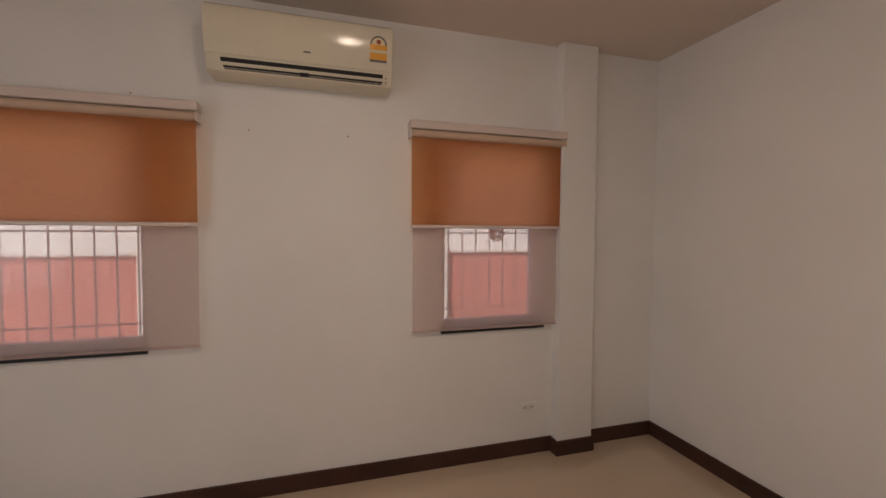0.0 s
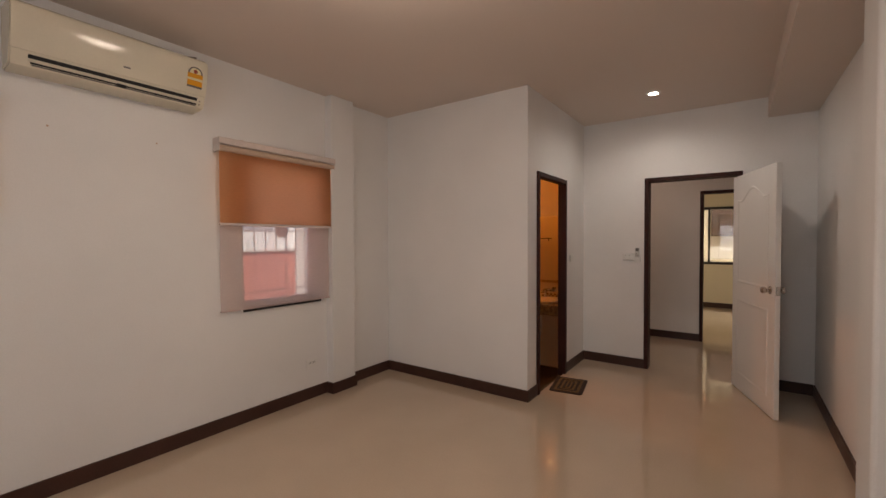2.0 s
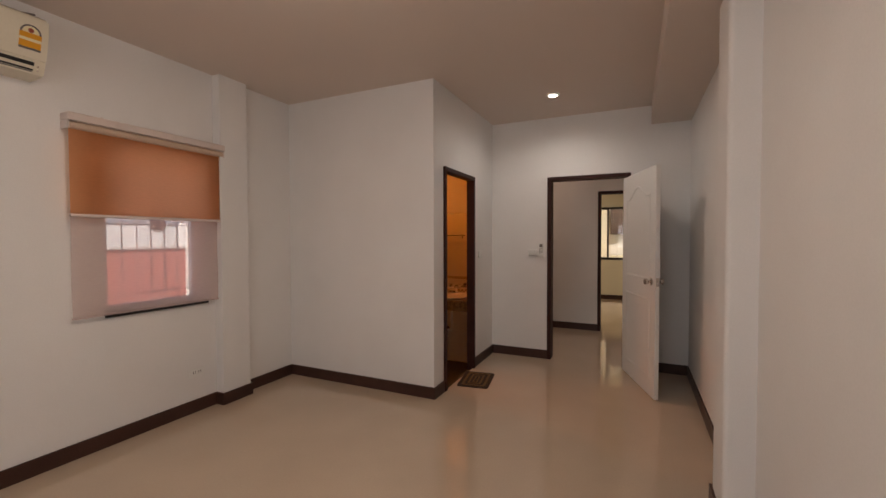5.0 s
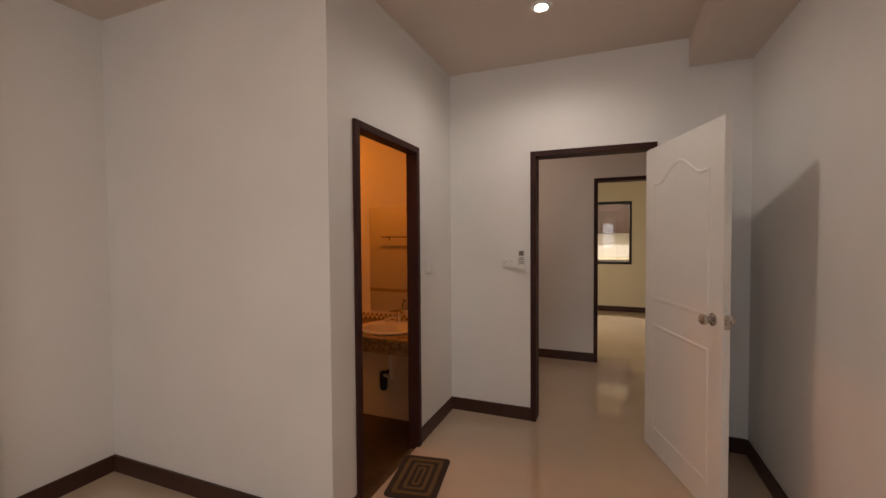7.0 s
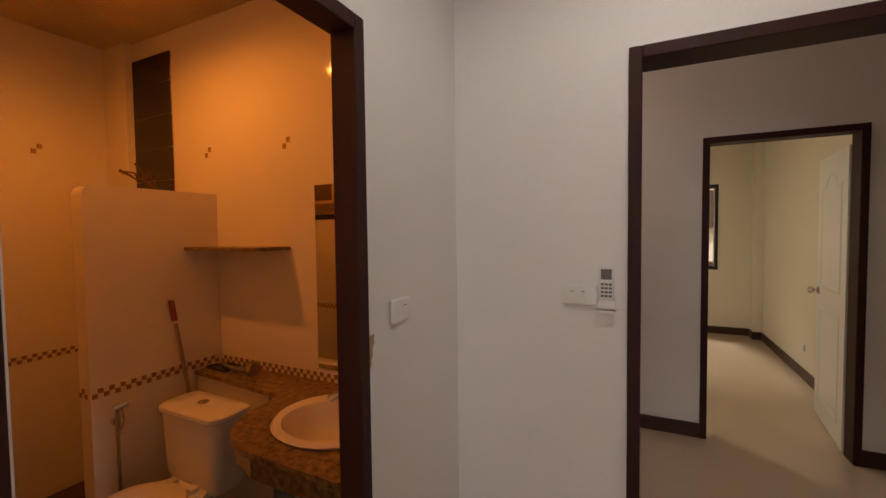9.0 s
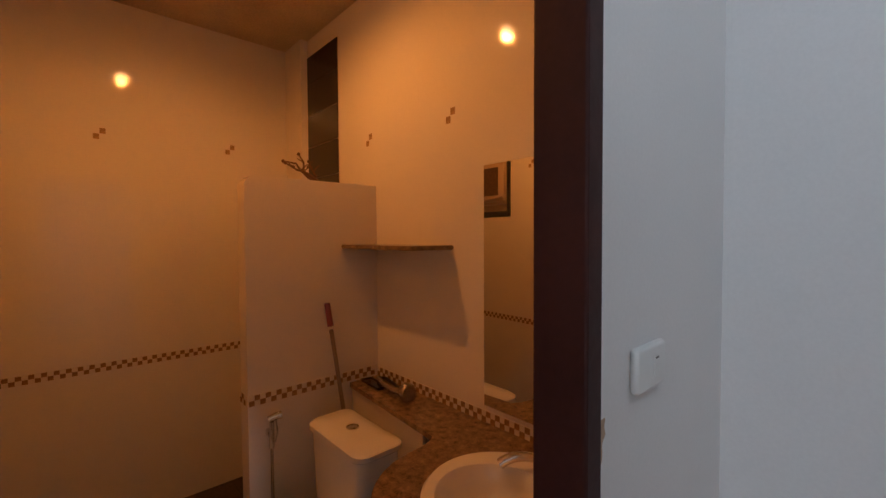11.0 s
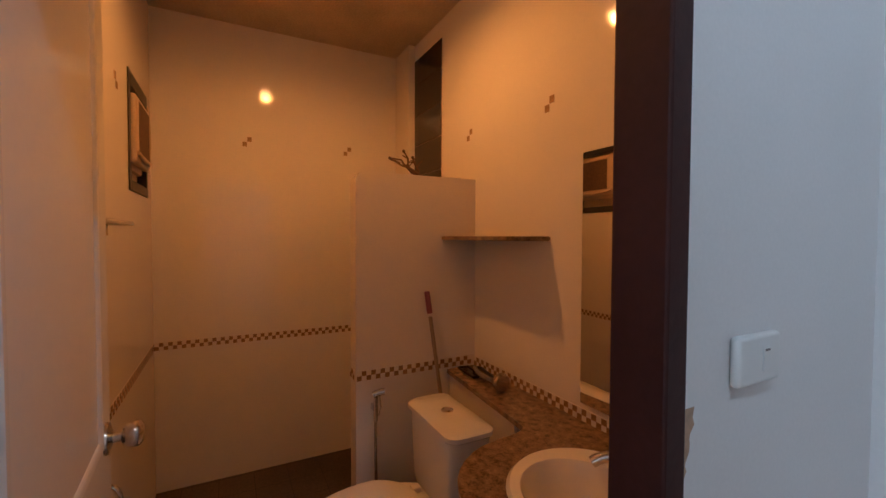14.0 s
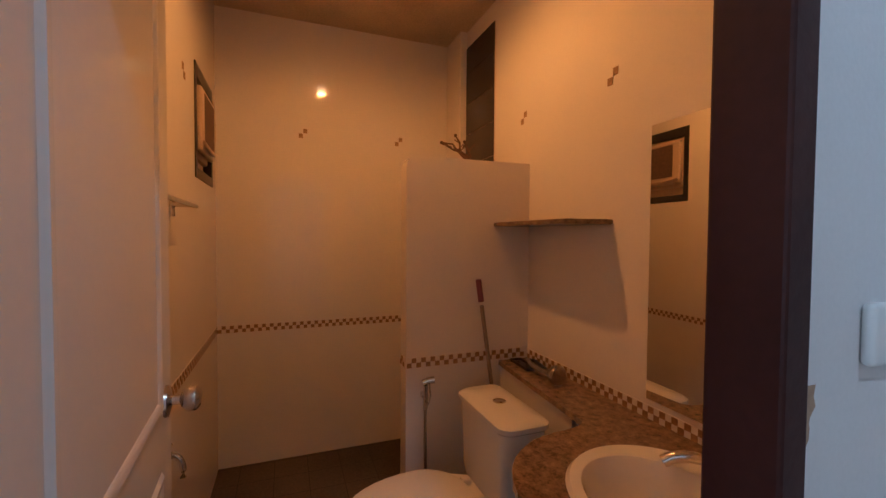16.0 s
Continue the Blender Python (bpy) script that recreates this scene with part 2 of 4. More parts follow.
def ring_loft(rings, close=True, caps=True):
    """Skin through rings of equally many points."""
    bm = bmesh.new()
    vs = [[bm.verts.new(p) for p in r] for r in rings]
    n = len(rings[0])
    for a, b in zip(vs, vs[1:]):
        for i in range(n if close else n - 1):
            bm.faces.new((a[i], a[(i + 1) % n], b[(i + 1) % n], b[i]))
    if caps:
        bm.faces.new(list(reversed(vs[0])))
        bm.faces.new(vs[-1])
    bmesh.ops.recalc_face_normals(bm, faces=bm.faces)
    return bm


def lathe(profile, n=24, at=(0, 0, 0), axis="Z", caps=True):
    rings = []
    for r, h in profile:
        ring = []
        for i in range(n):
            a = 2 * math.pi * i / n
            u, v = r * math.cos(a), r * math.sin(a)
            p = {"Z": (u, v, h), "X": (h, u, v), "Y": (u, h, v)}[axis]
            ring.append(Vector(at) + Vector(p))
        rings.append(ring)
    return ring_loft(rings, caps=caps)


def tube(points, r, n=8, taper=1.0):
    pts = [Vector(p) for p in points]
    rings = []
    for i, p in enumerate(pts):
        d = (pts[min(i + 1, len(pts) - 1)] - pts[max(i - 1, 0)]).normalized()
        q = d.to_track_quat("Z", "Y")
        rr = r * (1 + (taper - 1) * i / (len(pts) - 1))
        rings.append([p + q @ Vector((rr * math.cos(2 * math.pi * k / n), rr * math.sin(2 * math.pi * k / n), 0)) for k in range(n)])
    return ring_loft(rings)


def arc(a, b, c, n=8):
    """Points on a bent line from a by b to c."""
    a, b, c = Vector(a), Vector(b), Vector(c)
    return [a * (1 - t) ** 2 + b * 2 * t * (1 - t) + c * t * t for t in [i / n for i in range(n + 1)]]


def prism(poly, z0, z1, bevel=0.0):
    bm = ring_loft([[(x, y, z0) for x, y in poly], [(x, y, z1) for x, y in poly]])
    if bevel:
        es = [e for e in bm.edges if abs(e.verts[0].co.z - e.verts[1].co.z) < 1e-6]
        bmesh.ops.bevel(bm, geom=es, offset=bevel, segments=2, affect="EDGES")
    return bm


def add(bm, other, m=None):
    """Join another bmesh into bm."""
    me = bpy.data.meshes.new("tmp")
    other.to_mesh(me)
    other.free()
    if m:
        me.transform(m)
    bm.from_mesh(me)
    bpy.data.meshes.remove(me)
    return bm


def part(name, bm, mat, parent=None, label="", smooth=False):
    me = bpy.data.meshes.new(name)
    bm.to_mesh(me)
    bm.free()
    me.materials.append(mat)
    if smooth:
        me.shade_smooth()
        me.set_sharp_from_angle(angle=radians(38))
    ob = new(name, me)
    if parent:
        ob.parent = parent
    if label:
        ob["label"] = label
    return ob


def thing(name, label, category, at=(0, 0, 0), group=""):
    ob = new(name)
    ob.matrix_world = pose(*at)
    ob.empty_display_size = 0.05
    return tagged(ob, label, category, group)


def structure(name, bm, mat, label, category):
    return tagged(part(name, bm, mat), label, category, kind="structure")


# ---- the large structure ----
H = 2.765          # bedroom ceiling
WX = -1.645        # inner face of the window wall
EY = 1.62          # bedroom face of the end wall
RX = 2.075          # inner face of the right-hand wall
DOORH = 2.05
DOORH2 = 2.09
HY = 3.385         # hall face of the far doorway wall
FY = 6.9           # far wall with the kitchen window
W1 = (-1.65, -0.92)   # window openings along y
W2 = (-5.0, -3.25)
SILL, HEAD = 0.888, 2.06


def wall_with_holes(axis, f0, f1, a0, a1, z0, z1, holes):
    """A wall along an axis with rectangular holes (a, b, low, high)."""
    bm = bmesh.new()
    put = (lambda p, q, u, v: box(bm, f0, f1, p, q, u, v)) if axis == "y" else (lambda p, q, u, v: box(bm, p, q, f0, f1, u, v))
    last = a0
    for a, b, lo, hi in sorted(holes):
        put(last, a, z0, z1)
        if lo > z0:
            put(a, b, z0, lo)
        if hi < z1:
            put(a, b, hi, z1)
        last = b
    put(last, a1, z0, z1)
    return bm


structure("wall_west", wall_with_holes("y", WX - 0.15, WX, -5.2, 0.0, -0.3, H, [(*W1, SILL, HEAD), (*W2, SILL, HEAD)]), PAINT,
          "white painted bedroom wall with two window openings", "wall")
structure("column_west", box(bmesh.new(), WX - 0.05, -1.56, -0.845, -0.575, 0, H, 0.006), PAINT, "shallow white painted column beside the window", "column")
structure("wall_bath_front", wall_with_holes("x", 0.0, 0.06, -2.72, 0.0, -0.3, H, [(-2.48, -2.0, 1.61, 2.165)]), PAINT,
          "white painted wall between bedroom and bathroom", "wall")
structure("wall_bath_side", wall_with_holes("y", -0.055, 0.0, 0.06, 1.645, -0.3, H, [(0.20, 0.98, -0.3, DOORH)]), PAINT,
          "white painted wall with the bathroom doorway", "wall")
structure("wall_end", wall_with_holes("x", EY, EY + 0.12, 0.0, RX + 0.1, -0.3, H, [(0.66, 1.53, -0.3, DOORH2)]), PAINT,
          "white painted end wall with the bedroom doorway", "wall")
structure("wall_east", boxes((RX, RX + 0.1, -5.2, EY, -0.3, H)), PAINT, "white painted bedroom side wall", "wall")
structure("column_east", box(bmesh.new(), 1.95, RX + 0.06, -0.93, -0.66, 0, 2.573, 0.02, 4), PAINT, "white painted pier with a softened corner under the beam", "column")
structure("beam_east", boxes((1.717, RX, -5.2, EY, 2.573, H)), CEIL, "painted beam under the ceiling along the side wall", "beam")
# Unseen closing wall; its opening is assumed, to hold the added fill lamp.
structure("wall_south", wall_with_holes("x", -5.32, -5.2, WX - 0.15, RX + 0.1, -0.3, H, [(0.25, 1.55, SILL, 2.06)]), PAINT, "unseen white painted rear bedroom wall with an assumed window opening", "wall")
structure("floor", boxes((WX, RX, -5.2, 0.0, -0.12, 0), (0.0, RX, 0.0, EY, -0.12, 0), (-1.6, 3.0, EY + 0.12, HY, -0.12, 0), (0.66, 1.53, EY, EY + 0.12, -0.12, 0),
                         (1.07, 1.92, HY, HY + 0.1, -0.12, 0), (-0.8, 2.12, HY + 0.1, FY, -0.12, 0), (-0.8, 3.0, FY + 0.1, 9.6, -0.12, 0)), FLOOR,
          "polished beige floor tiles reflecting the doorways", "floor")
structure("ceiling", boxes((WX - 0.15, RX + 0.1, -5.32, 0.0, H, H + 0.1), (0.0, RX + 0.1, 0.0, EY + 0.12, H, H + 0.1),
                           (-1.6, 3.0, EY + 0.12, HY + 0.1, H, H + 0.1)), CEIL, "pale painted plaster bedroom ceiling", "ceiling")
structure("ceiling_far_room", boxes((-0.8, 3.0, HY + 0.1, 9.6, H, H + 0.1)), CREAM, "cream painted ceiling of the far room", "ceiling")
# hall and far room
structure("wall_hall", wall_with_holes("x", HY, HY + 0.1, -1.6, 3.0, -0.3, H, [(1.07, 1.92, -0.3, DOORH2)]), PAINT,
          "shaded white hall wall with a dark-framed doorway", "wall")
structure("wall_hall_side", boxes((-1.7, -1.6, EY + 0.18, HY + 0.1, -0.3, H), (3.0, 3.1, EY, HY + 0.1, -0.3, H)), PAINT, "white hall side wall", "wall")
structure("wall_hall_back", boxes((-1.6, 0.0, 1.755, 1.80, -0.3, H), (RX + 0.1, 3.0, EY, EY + 0.12, -0.3, H)), PAINT, "white hall wall", "wall")
structure("wall_far_end", wall_with_holes("x", FY, FY + 0.1, -0.8, 3.0, -0.3, H, [(0.42, 1.64, 0.90, 2.09)]), CREAM,
          "cream painted wall with an inner window to the kitchen", "wall")
structure("wall_far_side", boxes((2.12, 2.22, HY + 0.1, FY, -0.3, H), (-0.9, -0.8, HY + 0.1, 9.6, -0.3, H), (2.02, 2.12, FY - 0.2, FY, 0, H)), CREAM,
          "cream painted side wall of the far room", "wall")
structure("wall_kitchen", boxes((-0.8, 3.0, 9.6, 9.7, -0.3, H), (3.0, 3.1, FY, 9.6, -0.3, H)), CREAM, "cream painted kitchen wall", "wall")

# baseboards
B, BT = 0.10, 0.013
bb = boxes((WX, WX + BT, -5.2, -0.845 - BT, 0, B), (WX, -1.56 + BT, -0.845 - BT, -0.845, 0, B), (-1.56, -1.56 + BT, -0.845, -0.575, 0, B),
           (WX, -1.56 + BT, -0.575, -0.575 + BT, 0, B), (WX, WX + BT, -0.575 + BT, -BT, 0, B), (WX, BT, -BT, 0, 0, B), (0, BT, 0, 0.20, 0, B),
           (0, BT, 0.98, EY - BT, 0, B), (0, 0.66, EY - BT, EY, 0, B), (1.53, RX - BT, EY - BT, EY, 0, B), (RX - BT, RX, -0.66 + BT, EY - BT, 0, B), (RX - BT, RX, -5.2, -0.93 - BT, 0, B),
           (1.95 - BT, RX, -0.66, -0.66 + BT, 0, B), (1.95 - BT, 1.95, -0.93, -0.66, 0, B), (1.95 - BT, RX, -0.93 - BT, -0.93, 0, B))
structure("baseboard", bb, BASE, "dark brown tile baseboard along the white walls", "baseboard")
bb = boxes((-1.6, 1.07, HY - BT, HY, 0, B), (1.92, 3.0, HY - BT, HY, 0, B), (-0.8, 2.02 - BT, FY - BT, FY, 0, B), (2.02 - BT, 2.02, FY - 0.2, FY - BT, 0, B),
           (2.02 - BT, 2.12, FY - 0.2 - BT, FY - 0.2, 0, B), (2.12 - BT, 2.12, HY + 0.1, FY - 0.2 - BT, 0, B))
structure("baseboard_hall", bb, BASE, "dark brown tile baseboard of hall and far room", "baseboard")


def door_frame(name, axis, f0, f1, a0, a1, top, w, label, low=0.0):
    """A dark frame lining an opening; f0..f1 across the wall, a0..a1 along it."""
    root = tagged(new(name), label, "door frame", kind="structure")

    def piece(n, p, q, u, v):
        bm = bmesh.new()
        if axis == "y":
            box(bm, f0, f1, p, q, u, v, 0.004)
        else:
            box(bm, p, q, f0, f1, u, v, 0.004)
        part(n, bm, FRAME, root)
    piece("jamb", a0, a0 + w, low, top)
    piece("jamb", a1 - w, a1, low, top)
    piece("lintel", a0 + w, a1 - w, top - w, top)
    return root


door_frame("door_frame_1", "y", -0.064, 0.02, 0.20, 0.973, DOORH, 0.042, "dark brown wooden frame of the bathroom doorway", -0.1)
door_frame("door_frame_2", "x", EY - 0.02, EY + 0.135, 0.66, 1.53, DOORH2, 0.042, "dark brown wooden frame of the bedroom doorway")
door_frame("door_frame_3", "x", HY - 0.02, HY + 0.115, 1.07, 1.92, DOORH2, 0.042, "dark brown wooden frame of the far doorway")

# bathroom shell: tiled linings on its walls
BF, BC = -0.15, 2.735
BX0, BY1 = -2.62, 1.645
structure("bath_floor", boxes((BX0 - 0.1, -0.055, 0.06, BY1, BF - 0.1, BF), (-0.055, 0.0, 0.20, 0.98, BF - 0.1, -0.02)), BFLOOR, "dark stained bathroom floor tiles", "floor")
structure("bath_ceiling", boxes((BX0 - 0.1, -0.055, 0.06, BY1, BC, BC + 0.1)), BPLAST, "yellowed bathroom ceiling with damp stains", "ceiling")
structure("bath_wall_back", boxes((BX0 - 0.1, BX0, 0.06, BY1, BF, BC)), BTILE_YZ, "glossy cream wall tiles behind the shower", "wall")
structure("bath_wall_north", boxes((BX0 - 0.1, 0.0, BY1, BY1 + 0.11, BF - 0.1, H)), BTILE_XZ, "glossy cream wall tiles behind basin and toilet", "wall")
structure("bath_lining_front", wall_with_holes("x", 0.06, 0.068, BX0, -0.055, BF, BC, [(-2.48, -2.0, 1.61, 2.165)]), BTILE_XZ,
          "glossy cream wall tiles beside the bathroom door", "wall")
structure("bath_lining_door", wall_with_holes("y", -0.062, -0.055, 0.068, BY1, BF, BC, [(0.20, 0.98, BF, DOORH)]), BTILE_YZ,
          "glossy cream tiles around the bathroom doorway", "wall")
structure("bath_pipe_box", box(bmesh.new(), BX0, -2.36, BY1 - 0.05, BY1, BF, BC, 0.004), BTILE_XZ, "boxed-in pipe in the shower corner", "pipe box")
pw = [(0.992, BF)] + [(0.992 + 0.05 * (1 - math.cos(a)), 1.655 + 0.05 * math.sin(a)) for a in [math.pi / 2 * i / 6 for i in range(7)]] + [(BY1, 1.705), (BY1, BF)]
structure("bath_partition", ring_loft([[(-1.65, y, z) for y, z in pw], [(-1.557, y, z) for y, z in pw]]), BTILE_YZ, "low tiled partition with a rounded corner", "partition wall")

# outside
ground = bmesh.new()
box(ground, -60, -1.80, -5.32, 60, -0.5, -0.30)
box(ground, -60, 60, -60, -5.32, -0.5, -0.30)
structure("ground", ground, CONCRETE, "plain concrete ground outside the windows", "ground")

# ---- bedroom things ----
def boundary_wall():
    root = thing("boundary_wall", "red boundary wall with white posts and coping", "wall")
    for i in range(8):
        y = -6.7 + 1.4 * i
        part("panel", boxes((-3.70, -3.62, y + 0.11, y + 1.29, -0.30, 1.275)), REDWALL, root)
        part("post", box(bmesh.new(), -3.76, -3.58, y - 0.11, y + 0.11, -0.30, 1.60, 0.01), WHITEWALL, root)
        part("coping", box(bmesh.new(), -3.73, -3.60, y + 0.11, y + 1.29, 1.275, 1.33, 0.01), WHITEWALL, root)
    return root


boundary_wall()
neighbour = thing("neighbour_house", "pale rendered neighbouring house beyond the boundary wall", "house")
part("wall", boxes((-9.0, -8.6, -9, 6, -0.30, 2.6)), WHITEWALL, neighbour)
part("roof", ring_loft([[(-8.2, -9.4, 2.6), (-8.2, 6.4, 2.6), (-8.2, 6.4, 2.7), (-8.2, -9.4, 2.7)], [(-12, -9.4, 4.4), (-12, 6.4, 4.4), (-12, 6.4, 4.5), (-12, -9.4, 4.5)]]), REDWALL, neighbour)


def window(name, y0, y1, panes):
    root = tagged(new(name), "white-framed window with a dark lower track", "window", kind="structure")
    x0, x1, w = WX - 0.13, WX - 0.08, 0.05
    for a, b, lo, hi in ((y0, y0 + w, SILL, HEAD), (y1 - w, y1, SILL, HEAD), (y0 + w, y1 - w, SILL, SILL + w), (y0 + w, y1 - w, HEAD - w, HEAD)):
        part("window_frame", box(bmesh.new(), x0, x1, a, b, lo, hi, 0.004), ALU, root)
    step = (y1 - y0 - 2 * w) / panes
    for i in range(panes):
        a = y0 + w + i * step
        pane = part("pane", boxes((WX - 0.107, WX - 0.103, a, a + step, SILL + w, HEAD - w)), GLASS, root)
        pane.visible_shadow = False
        if i:
            part("mullion", box(bmesh.new(), x0 + 0.003, x1 - 0.003, a - 0.025, a + 0.025, SILL + w, HEAD - w, 0.003), ALU, root)
    part("track", box(bmesh.new(), WX - 0.08, WX + 0.020, y0, y1, SILL - 0.018, SILL, 0.002), BLACK, root, "black rubber track along the sill")
    return root


window("window_1", *W1, 1)
window("window_2", *W2, 2)
# Unseen rear window, added to carry the daylight fill from the south.
rear = tagged(new("assumed_rear_window"), "assumed unseen rear window with a white frame and frosted panes", "window", kind="structure")
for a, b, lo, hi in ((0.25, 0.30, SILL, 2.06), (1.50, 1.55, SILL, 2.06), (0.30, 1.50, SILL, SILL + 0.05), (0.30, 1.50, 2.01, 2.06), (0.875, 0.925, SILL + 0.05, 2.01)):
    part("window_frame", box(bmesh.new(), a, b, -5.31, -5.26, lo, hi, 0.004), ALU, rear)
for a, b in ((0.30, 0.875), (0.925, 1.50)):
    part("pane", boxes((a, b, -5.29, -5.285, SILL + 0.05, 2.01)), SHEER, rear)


def grille(y0, y1, group):
    root = thing("window_grille", "pale iron window grille with a flower ornament", "grille", group=group)
    x = WX - 0.20
    for z in (0.99, 1.51, 2.02):
        part("rail", tube([(x, y0, z), (x, y1, z)], 0.006, 6), IRON, root)
    n = round((y1 - y0) / 0.105)
    for i in range(n + 1):
        y = y0 + (y1 - y0) * i / n
        part("bar", tube([(x, y, 0.80), (x, y, 2.08)], 0.005, 6), IRON, root)
    c = (y0 + y1) / 2
    fl = lathe([(0.045, -0.006), (0.056, -0.006), (0.056, 0.006), (0.045, 0.006), (0.045, -0.006)], 20, (x + 0.012, c, 1.507), "X", False)
    for k in range(5):
        a = math.pi / 2 + 2 * math.pi * k / 5
        add(fl, lathe([(0.001, -0.006), (0.017, -0.004), (0.017, 0.004), (0.001, 0.006)], 10, (x + 0.012, c + 0.028 * math.cos(a), 1.507 + 0.028 * math.sin(a)), "X"))
    part("flower_ornament", fl, RUST, root, "rusty cast flower in a ring")


grille(W1[0] + 0.01, W1[1] + 0.19, "window grilles")
grille(W2[0] - 0.1, W2[1] + 0.1, "window grilles")


def roller_blind(y0, y1, name_label):
    root = thing("roller_blind", name_label, "window blind", group="roller blinds")
    x = -1.575
    part("head_rail", box(bmesh.new(), WX, -1.545, y0 - 0.012, y1 + 0.012, 2.128, 2.178, 0.008), RAIL, root, "pale fascia above the blind")
    part("roll", lathe([(0.020, y0), (0.024, y0 + 0.004), (0.024, y1 - 0.004), (0.020, y1)], 20, (x, 0, 2.103), "Y"), VALANCE, root, "beige cloth roll", True)
    for y in (y0 - 0.010, y1):
        part("bracket", box(bmesh.new(), WX, -1.556, y, y + 0.010, 2.078, 2.128, 0.003), RAIL, root)
    fab = bmesh.new()
    rows, cols = 6, 18
    grid = [[fab.verts.new((x + 0.006 * math.sin(3.1 * j / cols) * (i / rows), y0 + (y1 - y0) * j / cols, 2.095 - (2.095 - 1.555) * i / rows)) for j in range(cols + 1)] for i in range(rows + 1)]
    for i in range(rows):
        for j in range(cols):
            fab.faces.new((grid[i][j], grid[i][j + 1], grid[i + 1][j + 1], grid[i + 1][j]))
    part("fabric", fab, ORANGE_CLOTH, root, "half-lowered orange cloth glowing in daylight", True)
    part("bottom_bar", box(bmesh.new(), x - 0.010, x + 0.012, y0 - 0.004, y1 + 0.004, 1.538, 1.558, 0.005), RAIL, root, "pale bottom bar")
    sh = bmesh.new()
    xs = WX + 0.035
    grid = [[sh.verts.new((xs + 0.004 * math.sin(2.2 * j / cols + i), y0 + 0.012 + (y1 - y0 - 0.02) * j / cols, 1.57 - (1.57 - 0.90) * i / 8)) for j in range(cols + 1)] for i in range(9)]
    for i in range(8):
        for j in range(cols):
            sh.faces.new((grid[i][j], grid[i][j + 1], grid[i + 1][j + 1], grid[i + 1][j]))
    part("sheer", sh, SHEER, root, "lowered pale pink sheer cloth", True)
    part("sheer_bar", box(bmesh.new(), xs - 0.006, xs + 0.008, y0 + 0.01, y1 - 0.006, 0.892, 0.906, 0.004), SHEER, root)
    return root


roller_blind(-1.852, -0.818, "half-lowered orange roller blind with a sheer behind it")
roller_blind(-5.12, -2.99, "wide half-lowered orange roller blind with a sheer behind")


def air_conditioner(y0, y1, z0, z1):
    root = thing("air_conditioner", "yellowed white wall air conditioner with a yellow label", "air conditioner")
    def xf(z):
        d = max(0.0, z1 - 0.05 - z)
        return -1.420 - 0.08 * d - 0.8 * d * d

    prof = [(WX, z1), (-1.50, z1), (-1.455, z1 - 0.006), (-1.430, z1 - 0.022)] + [(xf(z), z) for z in (z1 - 0.05, z1 - 0.10, z1 - 0.15, z1 - 0.20, z0 + 0.075, z0 + 0.03)] + \
           [(-1.497, z0 + 0.008), (-1.53, z0), (WX, z0)]
    bm = ring_loft([[(x, y0, z) for x, z in prof], [(x, y1, z) for x, z in prof]])
    bmesh.ops.bevel(bm, geom=[e for e in bm.edges if abs(e.verts[0].co.y - e.verts[1].co.y) < 1e-6], offset=0.007, segments=2, affect="EDGES")
    part("body", bm, ACBODY, root, smooth=True)
    zs = [z1 - 0.03, z1 - 0.05, z1 - 0.10, z1 - 0.15, z1 - 0.20, z0 + 0.080]
    pan = [(xf(z) + 0.006 - (0.006 if z > z1 - 0.04 else 0), z) for z in zs] + [(xf(z) - 0.002, z) for z in reversed(zs)]
    part("front_panel", ring_loft([[(x, y0 + 0.004, z) for x, z in pan], [(x, y1 - 0.004, z) for x, z in pan]]), ACBODY, root, smooth=True)

    def strip(za, zb, out, mat, name, a, b, parent=None):
        xa, xb = xf(za) + out, xf(zb) + out
        return part(name, ring_loft([[(xa, y, za), (xb, y, zb), (xb - 0.006, y, zb), (xa - 0.006, y, za)] for y in (a, b)]), mat, parent or root)

    def disc(r, out, y, z, mat, name, parent, inner=0.0):
        x = xf(z)
        prof2 = [(r, x - 0.004), (r, x + out), (inner, x + out), (inner, x - 0.004)] if inner else [(r, x - 0.004), (r, x + out), (0.002, x + out)]
        return part(name, lathe(prof2, 28, (0, y, z), "X"), mat, parent)
    strip(z0 + 0.066, z0 + 0.048, 0.002, BLACK, "upper_slot", y0 + 0.07, y1 - 0.05)
    strip(z0 + 0.046, z0 + 0.034, 0.003, ACBODY, "louver", y0 + 0.07, y1 - 0.05)
    strip(z0 + 0.032, z0 + 0.024, 0.002, BLACK, "lower_slot", y0 + 0.08, y1 - 0.05)
    strip(z0 + 0.022, z0 + 0.016, 0.002, GREYP, "louver_edge", y0 + 0.085, y1 - 0.055)
    ym = (y0 + y1) / 2
    strip(z0 + 0.034, z0 + 0.016, 0.006, BLACK, "louver_clip", ym - 0.02, ym + 0.025)
    strip(z0 + 0.132, z0 + 0.124, 0.0068, GREYP, "badge", ym, ym + 0.035)["label"] = "small grey badge"
    lab = strip(z0 + 0.205, z0 + 0.120, 0.0072, YELLOW, "energy_label", y1 - 0.125, y1 - 0.033)
    lab["label"] = "yellow paper energy label"
    strip(z0 + 0.178, z0 + 0.164, 0.0078, LABEL, "label_band", y1 - 0.123, y1 - 0.035, lab)
    strip(z0 + 0.131, z0 + 0.120, 0.0078, GREYP, "label_foot", y1 - 0.125, y1 - 0.033, lab)
    yc, zc = y1 - 0.079, z0 + 0.204
    half = [(0.034 * math.cos(math.pi * k / 12), 0.034 * math.sin(math.pi * k / 12)) for k in range(13)]
